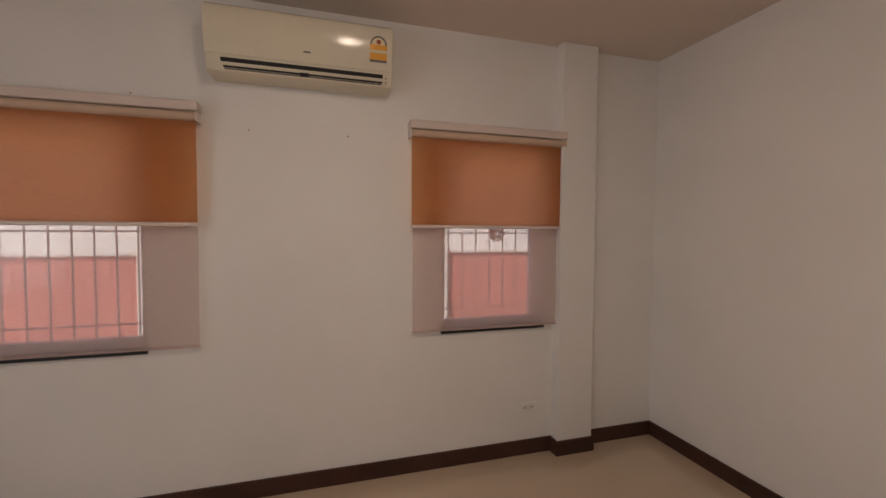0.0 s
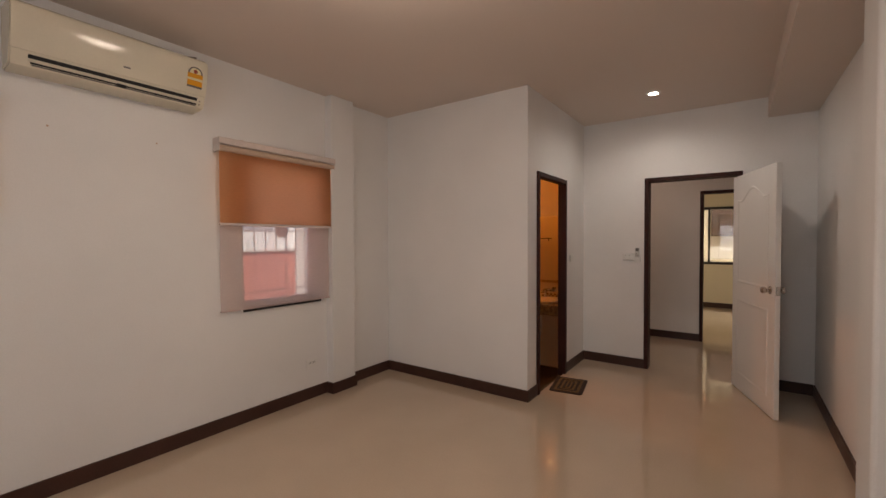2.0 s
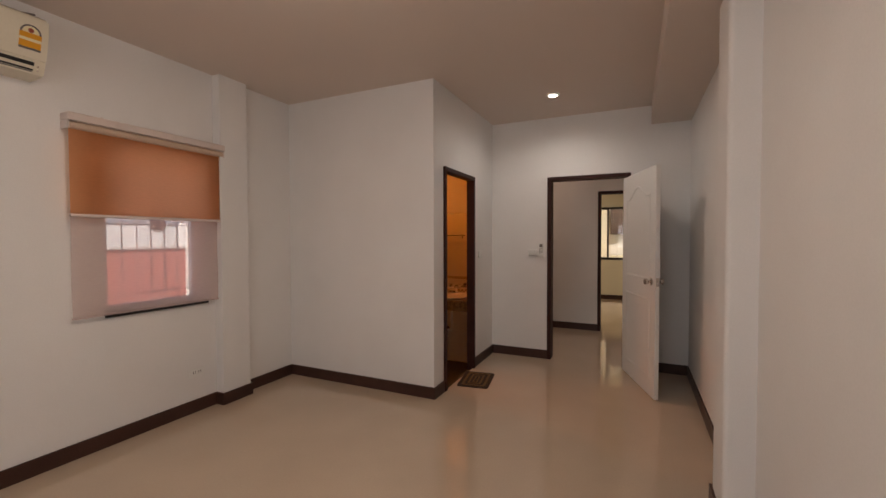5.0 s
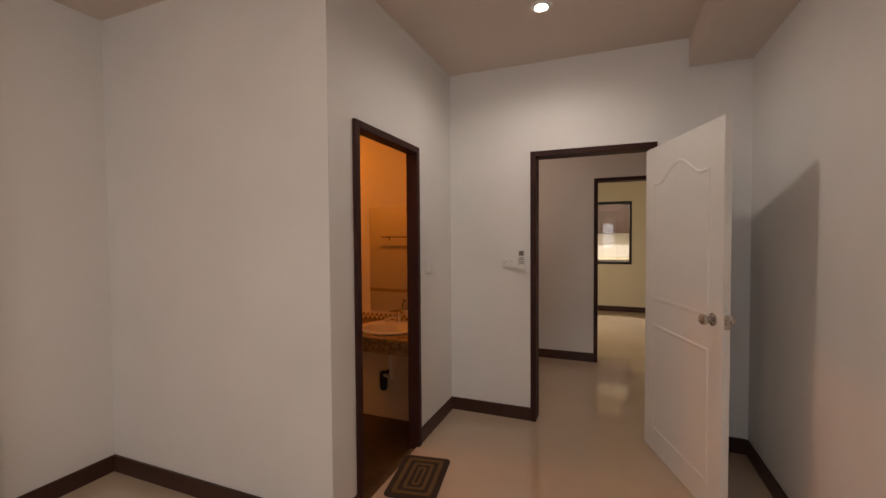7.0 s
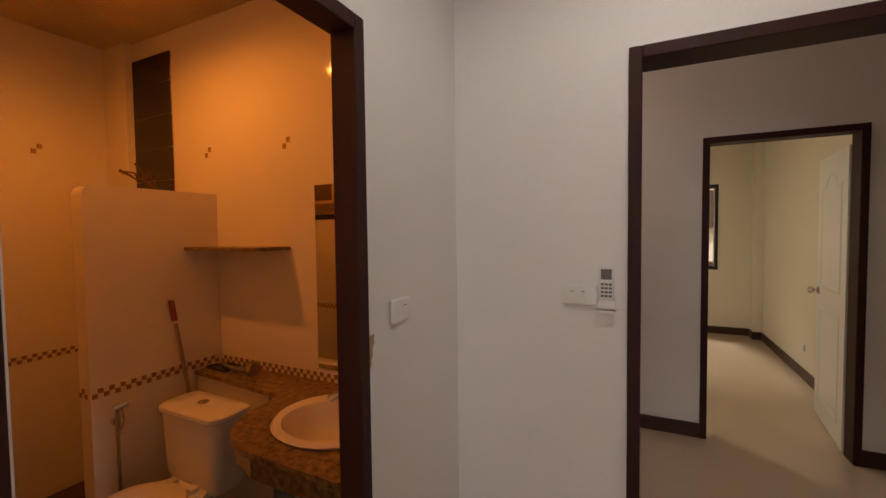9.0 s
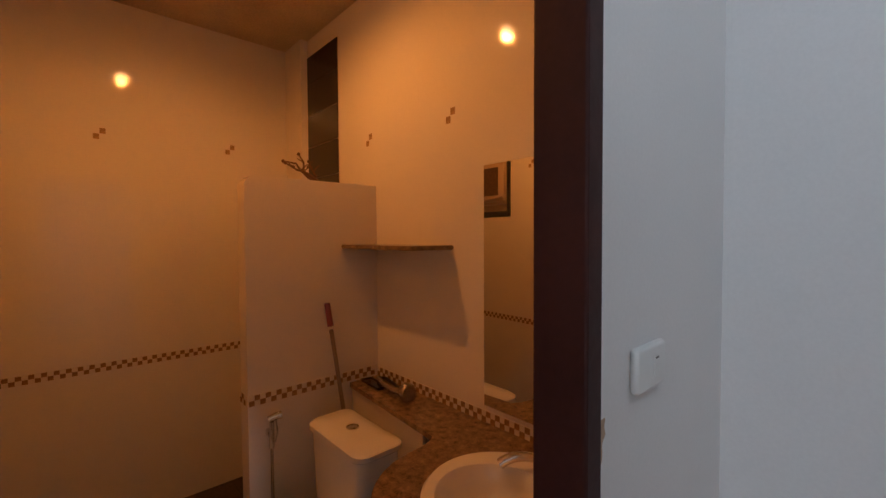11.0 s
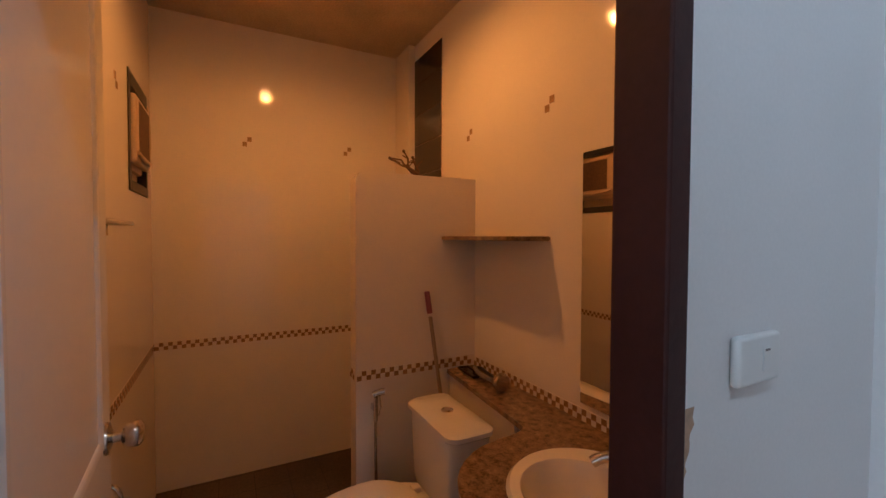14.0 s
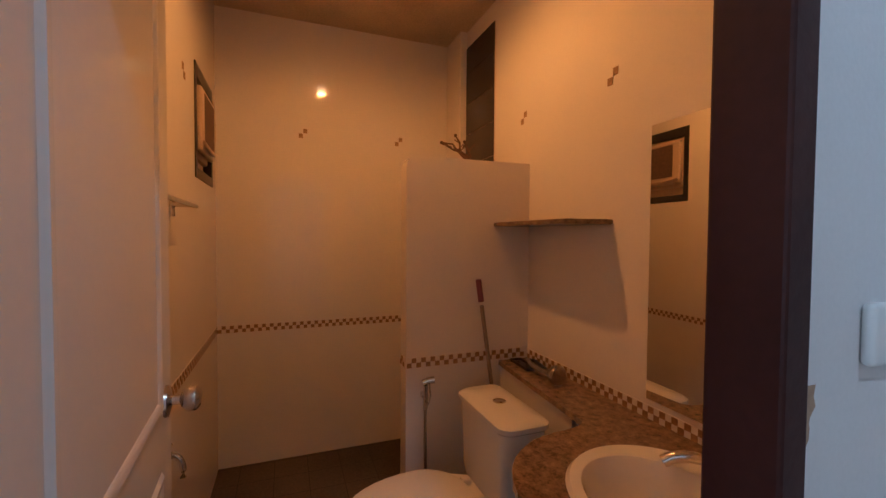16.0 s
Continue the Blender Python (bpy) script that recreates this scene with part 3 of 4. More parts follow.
    part("label_disc", ring_loft([[(xf(zc + v) + o, yc + u, zc + v) for u, v in half] for o in (0.004, 0.0068)]), LABEL, lab)
    part("label_arch", tube([(xf(zc + v * 1.2) + 0.0055, yc + u * 1.2, zc + v * 1.2) for u, v in half], 0.0042, 8), GREYP, lab, "", True)
    disc(0.012, 0.0095, yc, zc + 0.014, RED, "label_seal", lab)
    for z in (z0 + 0.050, z0 + 0.030):
        part("indicator", lathe([(0.006, xf(z) - 0.002), (0.004, xf(z) + 0.003)], 10, (0, y1 - 0.032, z), "X"), STEEL, root)
    part("cable", tube([(WX + 0.01, y1 - 0.09, z1 - 0.01), (WX + 0.03, y1 - 0.10, z1 + 0.03), (WX + 0.012, y1 - 0.06, z1 + 0.055), (WX + 0.012, y1 + 0.02, z1 + 0.075)], 0.006, 8), GREYP, root)
    return root


air_conditioner(-2.92, -1.99, 2.317, 2.640)


def ceiling_lamp(x, y, z, r, label, mat, depth):
    root = thing("ceiling_lamp", label, "ceiling lamp")
    part("rim", lathe([(r * 0.96, z), (r, z), (r, z - 0.02), (r * 0.96, z - 0.02)], 32, (x, y, 0)), PLASTIC, root)
    part("diffuser", lathe([(r * 0.95, z - 0.001), (r * 0.95, z - 0.02), (r * 0.8, z - depth * 0.7), (r * 0.45, z - depth * 0.95), (0.01, z - depth)], 32, (x, y, 0)), mat, root, "glowing glass diffuser", True)
    return root


ceiling_lamp(0.3, -2.12, H, 0.19, "round white ceiling lamp, lit", glow("warm_diffuser", (1, 0.92, 0.82), 3.0), 0.08)
# Unseen fixture, added as a body for the hall fill light.
ceiling_lamp(-0.2, 2.45, H, 0.16, "unseen round white ceiling lamp added to brighten the hall", glow("hall_fill_glow", (1, 0.85, 0.75), 3.0), 0.08)
ceiling_lamp(-0.25, 4.7, H, 0.16, "round warm ceiling lamp of the far room", glow("far_diffuser", (1, 0.82, 0.55), 3.0), 0.05)
ceiling_lamp(1.3, 7.8, H, 0.16, "round warm ceiling lamp of the kitchen", glow("kitchen_diffuser", (1, 0.86, 0.66), 3.0), 0.05)
dl = thing("downlight", "small round recessed downlight, lit", "downlight")
part("trim_ring", lathe([(0.048, H), (0.062, H), (0.060, H - 0.006), (0.050, H - 0.010)], 32, (0.852, 0.852, 0)), PLASTIC, dl, "", True)
part("bulb", lathe([(0.047, H - 0.001), (0.047, H - 0.006), (0.03, H - 0.012), (0.004, H - 0.014)], 24, (0.852, 0.852, 0)), glow("downlight_glass", (1, 0.97, 0.94), 40.0), dl, "glowing lamp glass", True)


def panelled_leaf(root, mat, w, h, th, panels):
    """A moulded leaf along +x from the hinge, with raised mouldings on both faces. panels: (x0, x1, z0, z1, arched)."""
    part("leaf", box(bmesh.new(), 0, w, -th / 2, th / 2, 0.008, h, 0.003), mat, root)
    for side in (-1, 1):
        for x0, x1, z0, z1, arched in panels:
            pts = [(x0, z0), (x1, z0)]
            if arched:
                c, hw = (x0 + x1) / 2, (x1 - x0) / 2
                pts += [(x1, z1 - 0.11)]
                top = []
                for i in range(1, 24):
                    u = i / 24
                    s = 0.5 - 0.5 * math.cos(2 * math.pi * min(max((u - 0.12) / 0.76, 0), 1))
                    top.append((x1 - (x1 - x0) * u, z1 - 0.11 + 0.11 * s ** 0.8 - 0.012 * math.sin(math.pi * u)))
                pts += top + [(x0, z1 - 0.11)]
            else:
                pts += [(x1, z1), (x0, z1)]
            n = len(pts)
            cx, cz = (x0 + x1) / 2, (z0 + z1) / 2
            rings = []
            for inset, out in ((0, 0.0), (0.007, 0.006), (0.017, 0.006), (0.026, 0.0), (0.026, -0.001), (0, -0.001)):
                ring = []
                for x, z in pts:
                    fx, fz = 1 - inset / ((x1 - x0) / 2), 1 - inset / ((z1 - z0) / 2)
                    ring.append((cx + (x - cx) * fx, side * (th / 2 + out), cz + (z - cz) * fz))
                rings.append(ring)
            part("moulding", ring_loft(rings, caps=False), mat, root, "", True)


def knob_set(root, x, th, z, mat):
    for side in (-1, 1):
        k = part("door_knob", lathe([(0.010, side * th / 2), (0.010, side * (th / 2 + 0.026)), (0.020, side * (th / 2 + 0.030)), (0.027, side * (th / 2 + 0.042)),
                                     (0.026, side * (th / 2 + 0.056)), (0.017, side * (th / 2 + 0.064)), (0.003, side * (th / 2 + 0.066))], 24, (x, 0, z), "Y"), mat, root, "round satin metal knob", True)
        part("rose", lathe([(0.033, side * th / 2), (0.032, side * (th / 2 + 0.006)), (0.012, side * (th / 2 + 0.012))], 24, (x, 0, z), "Y"), mat, k, "", True)


def entry_door():
    root = thing("entry_door", "white moulded two-panel door standing open into the bedroom", "door")
    w, th = 0.865, 0.036
    panelled_leaf(root, DOOR, w, 2.02, th, [(0.115, w - 0.115, 1.02, 1.90, True), (0.115, w - 0.115, 0.15, 0.86, False)])
    knob_set(root, w - 0.078, th, 1.018, STEEL)
    part("latch_plate", boxes((w, w + 0.002, -0.012, 0.012, 0.983, 1.053)), STEEL, root, "steel latch plate on the door edge")
    part("latch_bolt", box(bmesh.new(), w, w + 0.012, -0.006, 0.006, 1.008, 1.028, 0.002), STEEL, root)
    for z in (0.25, 1.0, 1.78):
        part("hinge", lathe([(0.006, z - 0.045), (0.006, z + 0.045)], 10, (-0.004, 0.014, 0)), STEEL, root)
    root.matrix_world = pose(1.475, EY - 0.05, 0, 0, 0, math.degrees(math.atan2(-0.824, 0.275)))


entry_door()


def far_door():
    root = thing("far_door", "cream door standing open inside the far room", "door")
    w, th = 0.76, 0.036
    panelled_leaf(root, DOOR, w, 1.99, th, [(0.115, w - 0.115, 1.02, 1.88, True), (0.115, w - 0.115, 0.15, 0.86, False)])
    knob_set(root, w - 0.065, th, 0.98, STEEL)
    root.matrix_world = pose(1.890, HY + 0.13, 0, 0, 0, 84)


far_door()


def switch_plate(name, m, w, h, rockers, label, category):
    root = thing(name, label, category)
    part("plate", box(bmesh.new(), -w / 2, w / 2, -0.015, 0, -h / 2, h / 2, 0.007, 4), PLASTIC, root, "", True)
    for cx in rockers:
        r = part("rocker", box(bmesh.new(), cx - 0.009, cx + 0.009, -0.0175, -0.015, -0.018, 0.018, 0.0015), PLASTIC, root)
        part("mark", boxes((cx - 0.006, cx + 0.006, -0.0182, -0.0175, 0.012, 0.015)), GREYP, r)
    root.matrix_world = m
    return root


switch_plate("light_switch", pose(0.0, 1.158, 1.221, 0, 0, 90), 0.115, 0.074, (0.012,), "white one-rocker light switch beside the bathroom door", "light switch")
switch_plate("light_switch", pose(0.50, EY, 1.231), 0.118, 0.074, (-0.026, 0.012), "white two-rocker light switch beside the bedroom door", "light switch")
sock = thing("wall_socket", "white double wall socket above the baseboard", "socket")
part("plate", box(bmesh.new(), WX, WX + 0.010, -1.085, -0.965, 0.287, 0.357, 0.004), PLASTIC, sock)
for y in (-1.05, -1.005):
    o = part("outlet", box(bmesh.new(), WX + 0.010, WX + 0.013, y - 0.018, y + 0.018, 0.300, 0.344, 0.001), PLASTIC, sock)
    for dy in (-0.008, 0.008):
        part("slot", boxes((WX + 0.013, WX + 0.0137, y + dy - 0.002, y + dy + 0.002, 0.315, 0.335)), BLACK, o)


def remote_control():
    hold = thing("remote_holder", "white plastic remote holder on the wall", "remote holder")
    part("cradle", boxes((0.560, 0.622, EY - 0.026, EY, 1.182, 1.187), (0.560, 0.563, EY - 0.026, EY, 1.17, 1.232), (0.619, 0.622, EY - 0.026, EY, 1.17, 1.232),
                         (0.563, 0.619, EY - 0.026, EY - 0.0235, 1.17, 1.217), (0.563, 0.619, EY - 0.003, EY, 1.17, 1.257)), PLASTIC, hold)
    rc = thing("remote_control", "white air-conditioner remote in its wall holder", "remote control")
    part("body", box(bmesh.new(), 0.566, 0.616, EY - 0.021, EY - 0.004, 1.189, 1.339, 0.006), PLASTIC, rc, "", True)
    part("display", boxes((0.573, 0.609, EY - 0.0217, EY - 0.021, 1.292, 1.329)), GREYP, rc, "dark grey display")
    for i in range(4):
        for j in range(3):
            part("button", box(bmesh.new(), 0.573 + 0.013 * j, 0.583 + 0.013 * j, EY - 0.0225, EY - 0.021, 1.229 + 0.014 * i, 1.237 + 0.014 * i, 0.0006), GREYP, rc)


remote_control()


def floor_mat():
    root = thing("door_mat", "small dark woven mat with an olive border", "door mat")
    x0, x1, y0, y1 = -0.15, 0.15, -0.22, 0.22

    def rnd(a, b, c, d, r):
        pts = []
        for cx, cy, s in ((b - r, d - r, 0), (a + r, d - r, 90), (a + r, c + r, 180), (b - r, c + r, 270)):
            pts += [(cx + r * math.cos(radians(s + 15 * i)), cy + r * math.sin(radians(s + 15 * i))) for i in range(7)]
        return pts
    part("backing", prism(rnd(x0, x1, y0, y1, 0.03), 0.0005, 0.008, 0.002), MAT_D, root)
    for k, (a, b) in enumerate(((0.035, 0.060), (0.085, 0.105), (0.125, 0.140))):
        o, i = rnd(x0 + a, x1 - a, y0 + a, y1 - a, 0.02), rnd(x0 + b, x1 - b, y0 + b, y1 - b, 0.012)
        part("woven_band", ring_loft([[(x, y, 0.0075) for x, y in o], [(x, y, 0.0105) for x, y in o], [(x, y, 0.0105) for x, y in i], [(x, y, 0.0075) for x, y in i]], caps=False), MAT_L, root)
    root.matrix_world = pose(0.165, 0.61, 0, 0, 0, 9)


floor_mat()
for y, z in ((-1.64, 2.20), (-0.889, 2.195), (-3.30, 2.215), (-2.75, 2.07), (-2.22, 2.07)):
    tagged(part("screw", lathe([(0.006, WX - 0.002), (0.006, WX + 0.002), (0.003, WX + 0.004)], 10, (0, y, z), "X"), VALANCE), "small grey screw plug set in the white wall", "screw", "wall screws")
sc = ring_loft([[(0.0008, 0.986 + 0.003 * math.sin(2.1 * i), 1.075 + 0.012 * i), (0.0008, 1.000 + 0.0028 * i + 0.005 * math.sin(2.3 * i), 1.075 + 0.012 * i),
                 (0, 1.000 + 0.0028 * i, 1.075 + 0.012 * i), (0, 0.986, 1.075 + 0.012 * i)] for i in range(9)])
structure("paint_scuff", sc, SCUFF, "brown scuff in the paint beside the door frame", "stain")

# ---- far room and kitchen, through the doorways ----
fw = tagged(new("window_3"), "dark-framed inner window between far room and kitchen", "window", kind="structure")
for a, b, lo, hi in ((0.42, 0.46, 0.90, 2.09), (1.60, 1.64, 0.90, 2.09), (0.46, 1.60, 0.90, 0.95), (0.46, 1.60, 2.04, 2.09), (1.0, 1.035, 0.95, 2.04)):
    part("window_frame", box(bmesh.new(), a, b, FY - 0.015, FY + 0.1, lo, hi, 0.004), DARKALU, fw)
for a, b in ((0.46, 1.0), (1.035, 1.60)):
    part("pane", boxes((a, b, FY + 0.04, FY + 0.044, 0.95, 2.04)), GLASS, fw).visible_shadow = False


def kitchen_cabinet(x0, x1, y, z0, z1, depth, name, label):
    root = thing(name, label, "cabinet", group="kitchen cabinets")
    part("body", boxes((x0, x1, y, y + depth, z0, z1)), CABINET, root)
    m = (x0 + x1) / 2
    for a, b, hx in ((x0 + 0.004, m - 0.002, m - 0.04), (m + 0.002, x1 - 0.004, m + 0.04)):
        d = part("cabinet_door", box(bmesh.new(), a, b, y - 0.02, y - 0.001, z0 + 0.004, z1 - 0.004, 0.003), CABINET, root)
        hz = z0 + 0.10 if z0 > 1 else z1 - 0.25
        part("handle", tube([(hx, y - 0.02, hz), (hx, y - 0.045, hz + 0.01), (hx, y - 0.045, hz + 0.14), (hx, y - 0.02, hz + 0.15)], 0.007, 8), STEEL, d, "steel bar handle")


for i in range(3):
    kitchen_cabinet(0.95 + 0.65 * i, 1.60 + 0.65 * i, 9.25, 1.50, 2.20, 0.34, "wall_cabinet", "dark wooden kitchen wall cabinet with steel handles")
    kitchen_cabinet(0.95 + 0.65 * i, 1.60 + 0.65 * i, 9.02, 0.0, 0.86, 0.57, "base_cabinet", "dark wooden kitchen base cabinet")
tagged(part("worktop", box(bmesh.new(), 0.93, 2.95, 8.98, 9.59, 0.862, 0.90, 0.006), STONE), "pale stone kitchen worktop over the base cabinets", "worktop")
tagged(part("backsplash", boxes((0.93, 2.95, 9.585, 9.598, 0.905, 1.49)), WHITEWALL), "pale tiled kitchen backsplash", "backsplash", kind="structure")

# ---- bathroom things ----
def bath_door():
    root = thing("bathroom_door", "glossy white plastic door standing open into the bathroom", "door")
    w, th = 0.685, 0.034
    panelled_leaf(root, PVC, w, 2.12, th, [(0.10, w - 0.10, 1.12, 2.0, False), (0.10, w - 0.10, 0.14, 1.0, False)])
    knob_set(root, w - 0.055, th, 1.125, STEEL)
    part("latch_plate", boxes((w, w + 0.002, -0.011, 0.011, 1.095, 1.155)), STEEL, root)
    root.matrix_world = pose(-0.090, 0.262, BF + 0.01, 0, 0, 183.5)


bath_door()

# mosaic strip: brown squares proud of a cream band
Q = 0.0222
sq = boxes((-Q / 2, Q / 2, -Q / 2, Q / 2, 0, 0.0025))
sq_me = bpy.data.meshes.new("mosaic_square")
sq.to_mesh(sq_me)
sq.free()
sq_me.materials.append(MOSAIC)
deco_me = sq_me.copy()
deco_me.materials[0] = DECO


def mosaic_band(name, p, along, normal, length, z0):
    along, normal = Vector(along), Vector(normal)
    up = Vector((0, 0, 1))
    root = tagged(new(name), "checkered brown and cream mosaic band in the wall tiles", "mosaic band", kind="structure")
    p = Vector(p)
    rings = []
    for s in (0, length):
        o = p + along * s
        rings.append([o + up * z0, o + up * (z0 + 2 * Q + 0.004), o + up * (z0 + 2 * Q + 0.004) + normal * 0.002, o + up * z0 + normal * 0.002])
    part("band", ring_loft(rings), MOSAIC_L, root)
    rot = Matrix((along, up, normal)).transposed().to_4x4()
    for i in range(int(length / (Q + 0.001))):
        for j in range(2):
            if (i + j) % 2 == 0:
                o = new("mosaic_square", sq_me)
                o.parent = root
                o.matrix_world = Matrix.Translation(p + along * ((i + 0.5) * (Q + 0.001)) + up * (z0 + 0.002 + (j + 0.5) * Q) + normal * 0.0015) @ rot
    return root


mosaic_band("mosaic_band_back", (BX0, 0.07, 0), (0, 1, 0), (1, 0, 0), 1.52, 0.712)
mosaic_band("mosaic_band_partition", (-1.557, 0.995, 0), (0, 1, 0), (1, 0, 0), 0.648, 0.716)
mosaic_band("mosaic_band_partition_end", (-1.65, 0.992, 0), (1, 0, 0), (0, -1, 0), 0.092, 0.716)
mosaic_band("mosaic_band_north", (-1.555, BY1, 0), (1, 0, 0), (0, -1, 0), 1.44, 0.706)
mosaic_band("mosaic_band_front", (BX0 + 0.003, 0.068, 0), (1, 0, 0), (0, 1, 0), 1.70, 0.712)


def deco(p, along, normal):
    root = tagged(new("deco_tile"), "pair of small brown squares set into the tiles", "deco tile", "deco tiles", kind="structure")
    along, normal, up = Vector(along), Vector(normal), Vector((0, 0, 1))
    rot = Matrix((along, up, normal)).transposed().to_4x4()
    for k in (-1, 1):
        o = new("deco_square", deco_me)
        o.parent = root
        o.matrix_world = Matrix.Translation(Vector(p) + along * 0.014 * k + up * 0.016 * k + normal * 0.0005) @ rot @ Matrix.Diagonal((1.15, 1.3, 1, 1))


for p in ((BX0, 0.581, 2.005), (BX0, 1.229, 2.005)):
    deco(p, (0, 1, 0), (1, 0, 0))
for p in ((-0.986, BY1, 1.947), (-1.618, BY1, 1.955)):
    deco(p, (1, 0, 0), (0, -1, 0))
deco((-1.78, 0.068, 2.03), (1, 0, 0), (0, 1, 0))

# dark tile band in the shower
dark = tagged(new("dark_tile_band"), "upright band of dark brown tiles in the shower", "tile band", kind="structure")
part("bed", boxes((-2.352, -1.946, BY1 - 0.004, BY1, BF, 2.62)), GROUT, dark)
for i in range(14):
    z = 2.615 - 0.206 * i
    lo = max(z - 0.202, BF + 0.002)
    if i == 0:
        lo = z - 0.175
    z1 = z if i == 0 else z + 0.027
    part("tile", box(bmesh.new(), -2.350, -1.948, BY1 - 0.010, BY1 - 0.003, lo if i == 0 else lo + 0.027, z1, 0.0015, 1), DTILE, dark)


def toilet():
    root = thing("toilet", "white ceramic close-coupled toilet with a top flush button", "toilet", (-1.20, 1.2, BF))

    def P(bm):
        bm.transform(Matrix.Translation((1.20, -1.2, -BF)))
        return bm

    def rr(cx, cy, wx, wy, r, z, bow=0.0):
        pts = []
        for sx, sy, s in ((1, 1, 0), (-1, 1, 90), (-1, -1, 180), (1, -1, 270)):
            for i in range(7):
                a = radians(s + 15 * i)
                x, y = cx + sx * (wx - r) + r * math.cos(a), cy + sy * (wy - r) + r * math.sin(a)
                if sy < 0:
                    y -= bow * (1 - ((x - cx) / wx) ** 2)
                pts.append((x, y, z))
        return pts
    c = (-1.205, 1.295)
    part("tank", P(ring_loft([rr(*c, 0.175, 0.075, 0.04, 0.27, 0.01), rr(*c, 0.195, 0.085, 0.04, 0.33, 0.015), rr(*c, 0.208, 0.092, 0.04, 0.615, 0.02)])), CERAMIC, root, "", True)
    lid = part("tank_lid", P(ring_loft([rr(*c, 0.212, 0.096, 0.04, 0.615, 0.022), rr(*c, 0.220, 0.102, 0.045, 0.622, 0.022), rr(*c, 0.220, 0.102, 0.045, 0.640, 0.022), rr(*c, 0.205, 0.090, 0.04, 0.650, 0.02), rr(*c, 0.1, 0.03, 0.02, 0.653, 0.0)])), CERAMIC, root, "", True)
    part("flush_button", P(lathe([(0.027, 0.650), (0.027, 0.657), (0.021, 0.660), (0.019, 0.657), (0.003, 0.657)], 20, (-1.215, 1.295, 0))), CHROME, lid, "chrome flush button", True)

    def oval(cy, wx, wf, wb, z, n=32):
        return [(-1.205 + wx * math.cos(2 * math.pi * i / n), cy + (wb if math.sin(2 * math.pi * i / n) > 0 else wf) * math.sin(2 * math.pi * i / n), z) for i in range(n)]
    part("bowl", P(ring_loft([oval(1.10, 0.13, 0.20, 0.24, BF), oval(1.10, 0.115, 0.17, 0.22, 0.02), oval(1.07, 0.14, 0.22, 0.24, 0.16), oval(1.02, 0.185, 0.30, 0.26, 0.27), oval(1.01, 0.190, 0.31, 0.27, 0.295)])), CERAMIC, root, "", True)
    part("seat_lid", P(ring_loft([oval(0.985, 0.190, 0.315, 0.17, 0.297), oval(0.985, 0.195, 0.32, 0.175, 0.310), oval(0.985, 0.193, 0.318, 0.173, 0.325), oval(0.985, 0.16, 0.27, 0.14, 0.336), oval(0.985, 0.05, 0.10, 0.05, 0.341)])), CERAMIC, root, "closed white seat lid", True)
    for x in (-1.28, -1.13):
        part("hinge", P(box(bmesh.new(), x - 0.02, x + 0.02, 1.155, 1.195, 0.295, 0.322, 0.006)), CERAMIC, root)


toilet()

# counter with its apron and ledge
CT = 0.708
outline = [(-1.555, BY1 - 0.001), (-1.555, 1.475), (-0.90, 1.420)] + [tuple(p)[:2] for p in arc((-0.85, 1.413, 0), (-0.815, 1.395, 0), (-0.815, 1.28, 0), 5)] + \
          [tuple(p)[:2] for p in arc((-0.80, 1.20, 0), (-0.74, 1.04, 0), (-0.58, 1.0, 0), 6)] + [(-0.064, 0.985), (-0.064, BY1 - 0.001)]
BAS = (-0.412, 1.318)
hole = [(BAS[0] + 0.226 * math.cos(2 * math.pi * i / 40), BAS[1] - 0.012 + 0.196 * math.sin(2 * math.pi * i / 40)) for i in range(40)]


def slab_with_hole(poly, hole, z0, z1):
    bm = bmesh.new()
    for z in (z0, z1):
        loops = []
        for pts in (poly, hole):
            vs = [bm.verts.new((x, y, z)) for x, y in pts]
            loops.append([bm.edges.new((vs[i], vs[(i + 1) % len(vs)])) for i in range(len(vs))])
        bmesh.ops.triangle_fill(bm, edges=loops[0] + loops[1], use_beauty=True, use_dissolve=False)
    low = [v for v in bm.verts if abs(v.co.z - z0) < 1e-6]
    high = {(round(v.co.x, 5), round(v.co.y, 5)): v for v in bm.verts if abs(v.co.z - z1) < 1e-6}
    for pts in (poly, hole):
        key = [(round(x, 5), round(y, 5)) for x, y in pts]
        lw = {(round(v.co.x, 5), round(v.co.y, 5)): v for v in low}
        for i in range(len(pts)):
            a, b = key[i], key[(i + 1) % len(pts)]
            bm.faces.new((lw[a], lw[b], high[b], high[a]))
    bmesh.ops.recalc_face_normals(bm, faces=bm.faces)
    return bm


vanity = thing("vanity_counter", "brown granite vanity counter with a tiled apron", "counter")
part("counter_top", slab_with_hole(outline, hole, CT - 0.022, CT), GRANITE, vanity, "polished brown granite top")
part("ledge_front", prism([(-1.555, 1.487), (-0.93, 1.436), (-0.93, 1.451), (-1.555, 1.502)], BF, CT - 0.023), BTILE_XZ, vanity, "cream tiled front of the ledge")
part("knee_wall", boxes((-0.93, -0.064, 1.560, 1.575, BF, CT - 0.023)), BTILE_XZ, vanity, "cream tiled wall under the counter")
part("apron", ring_loft([[(x, y, CT - 0.12) for x, y in ((-0.76, 1.20), (-0.70, 1.08), (-0.56, 1.03), (-0.064, 1.015), (-0.064, 1.035), (-0.55, 1.05), (-0.68, 1.10), (-0.74, 1.20))],
                         [(x, y, CT - 0.023) for x, y in ((-0.76, 1.20), (-0.70, 1.08), (-0.56, 1.03), (-0.064, 1.015), (-0.064, 1.035), (-0.55, 1.05), (-0.68, 1.10), (-0.74, 1.20))]]), GRANITE, vanity)


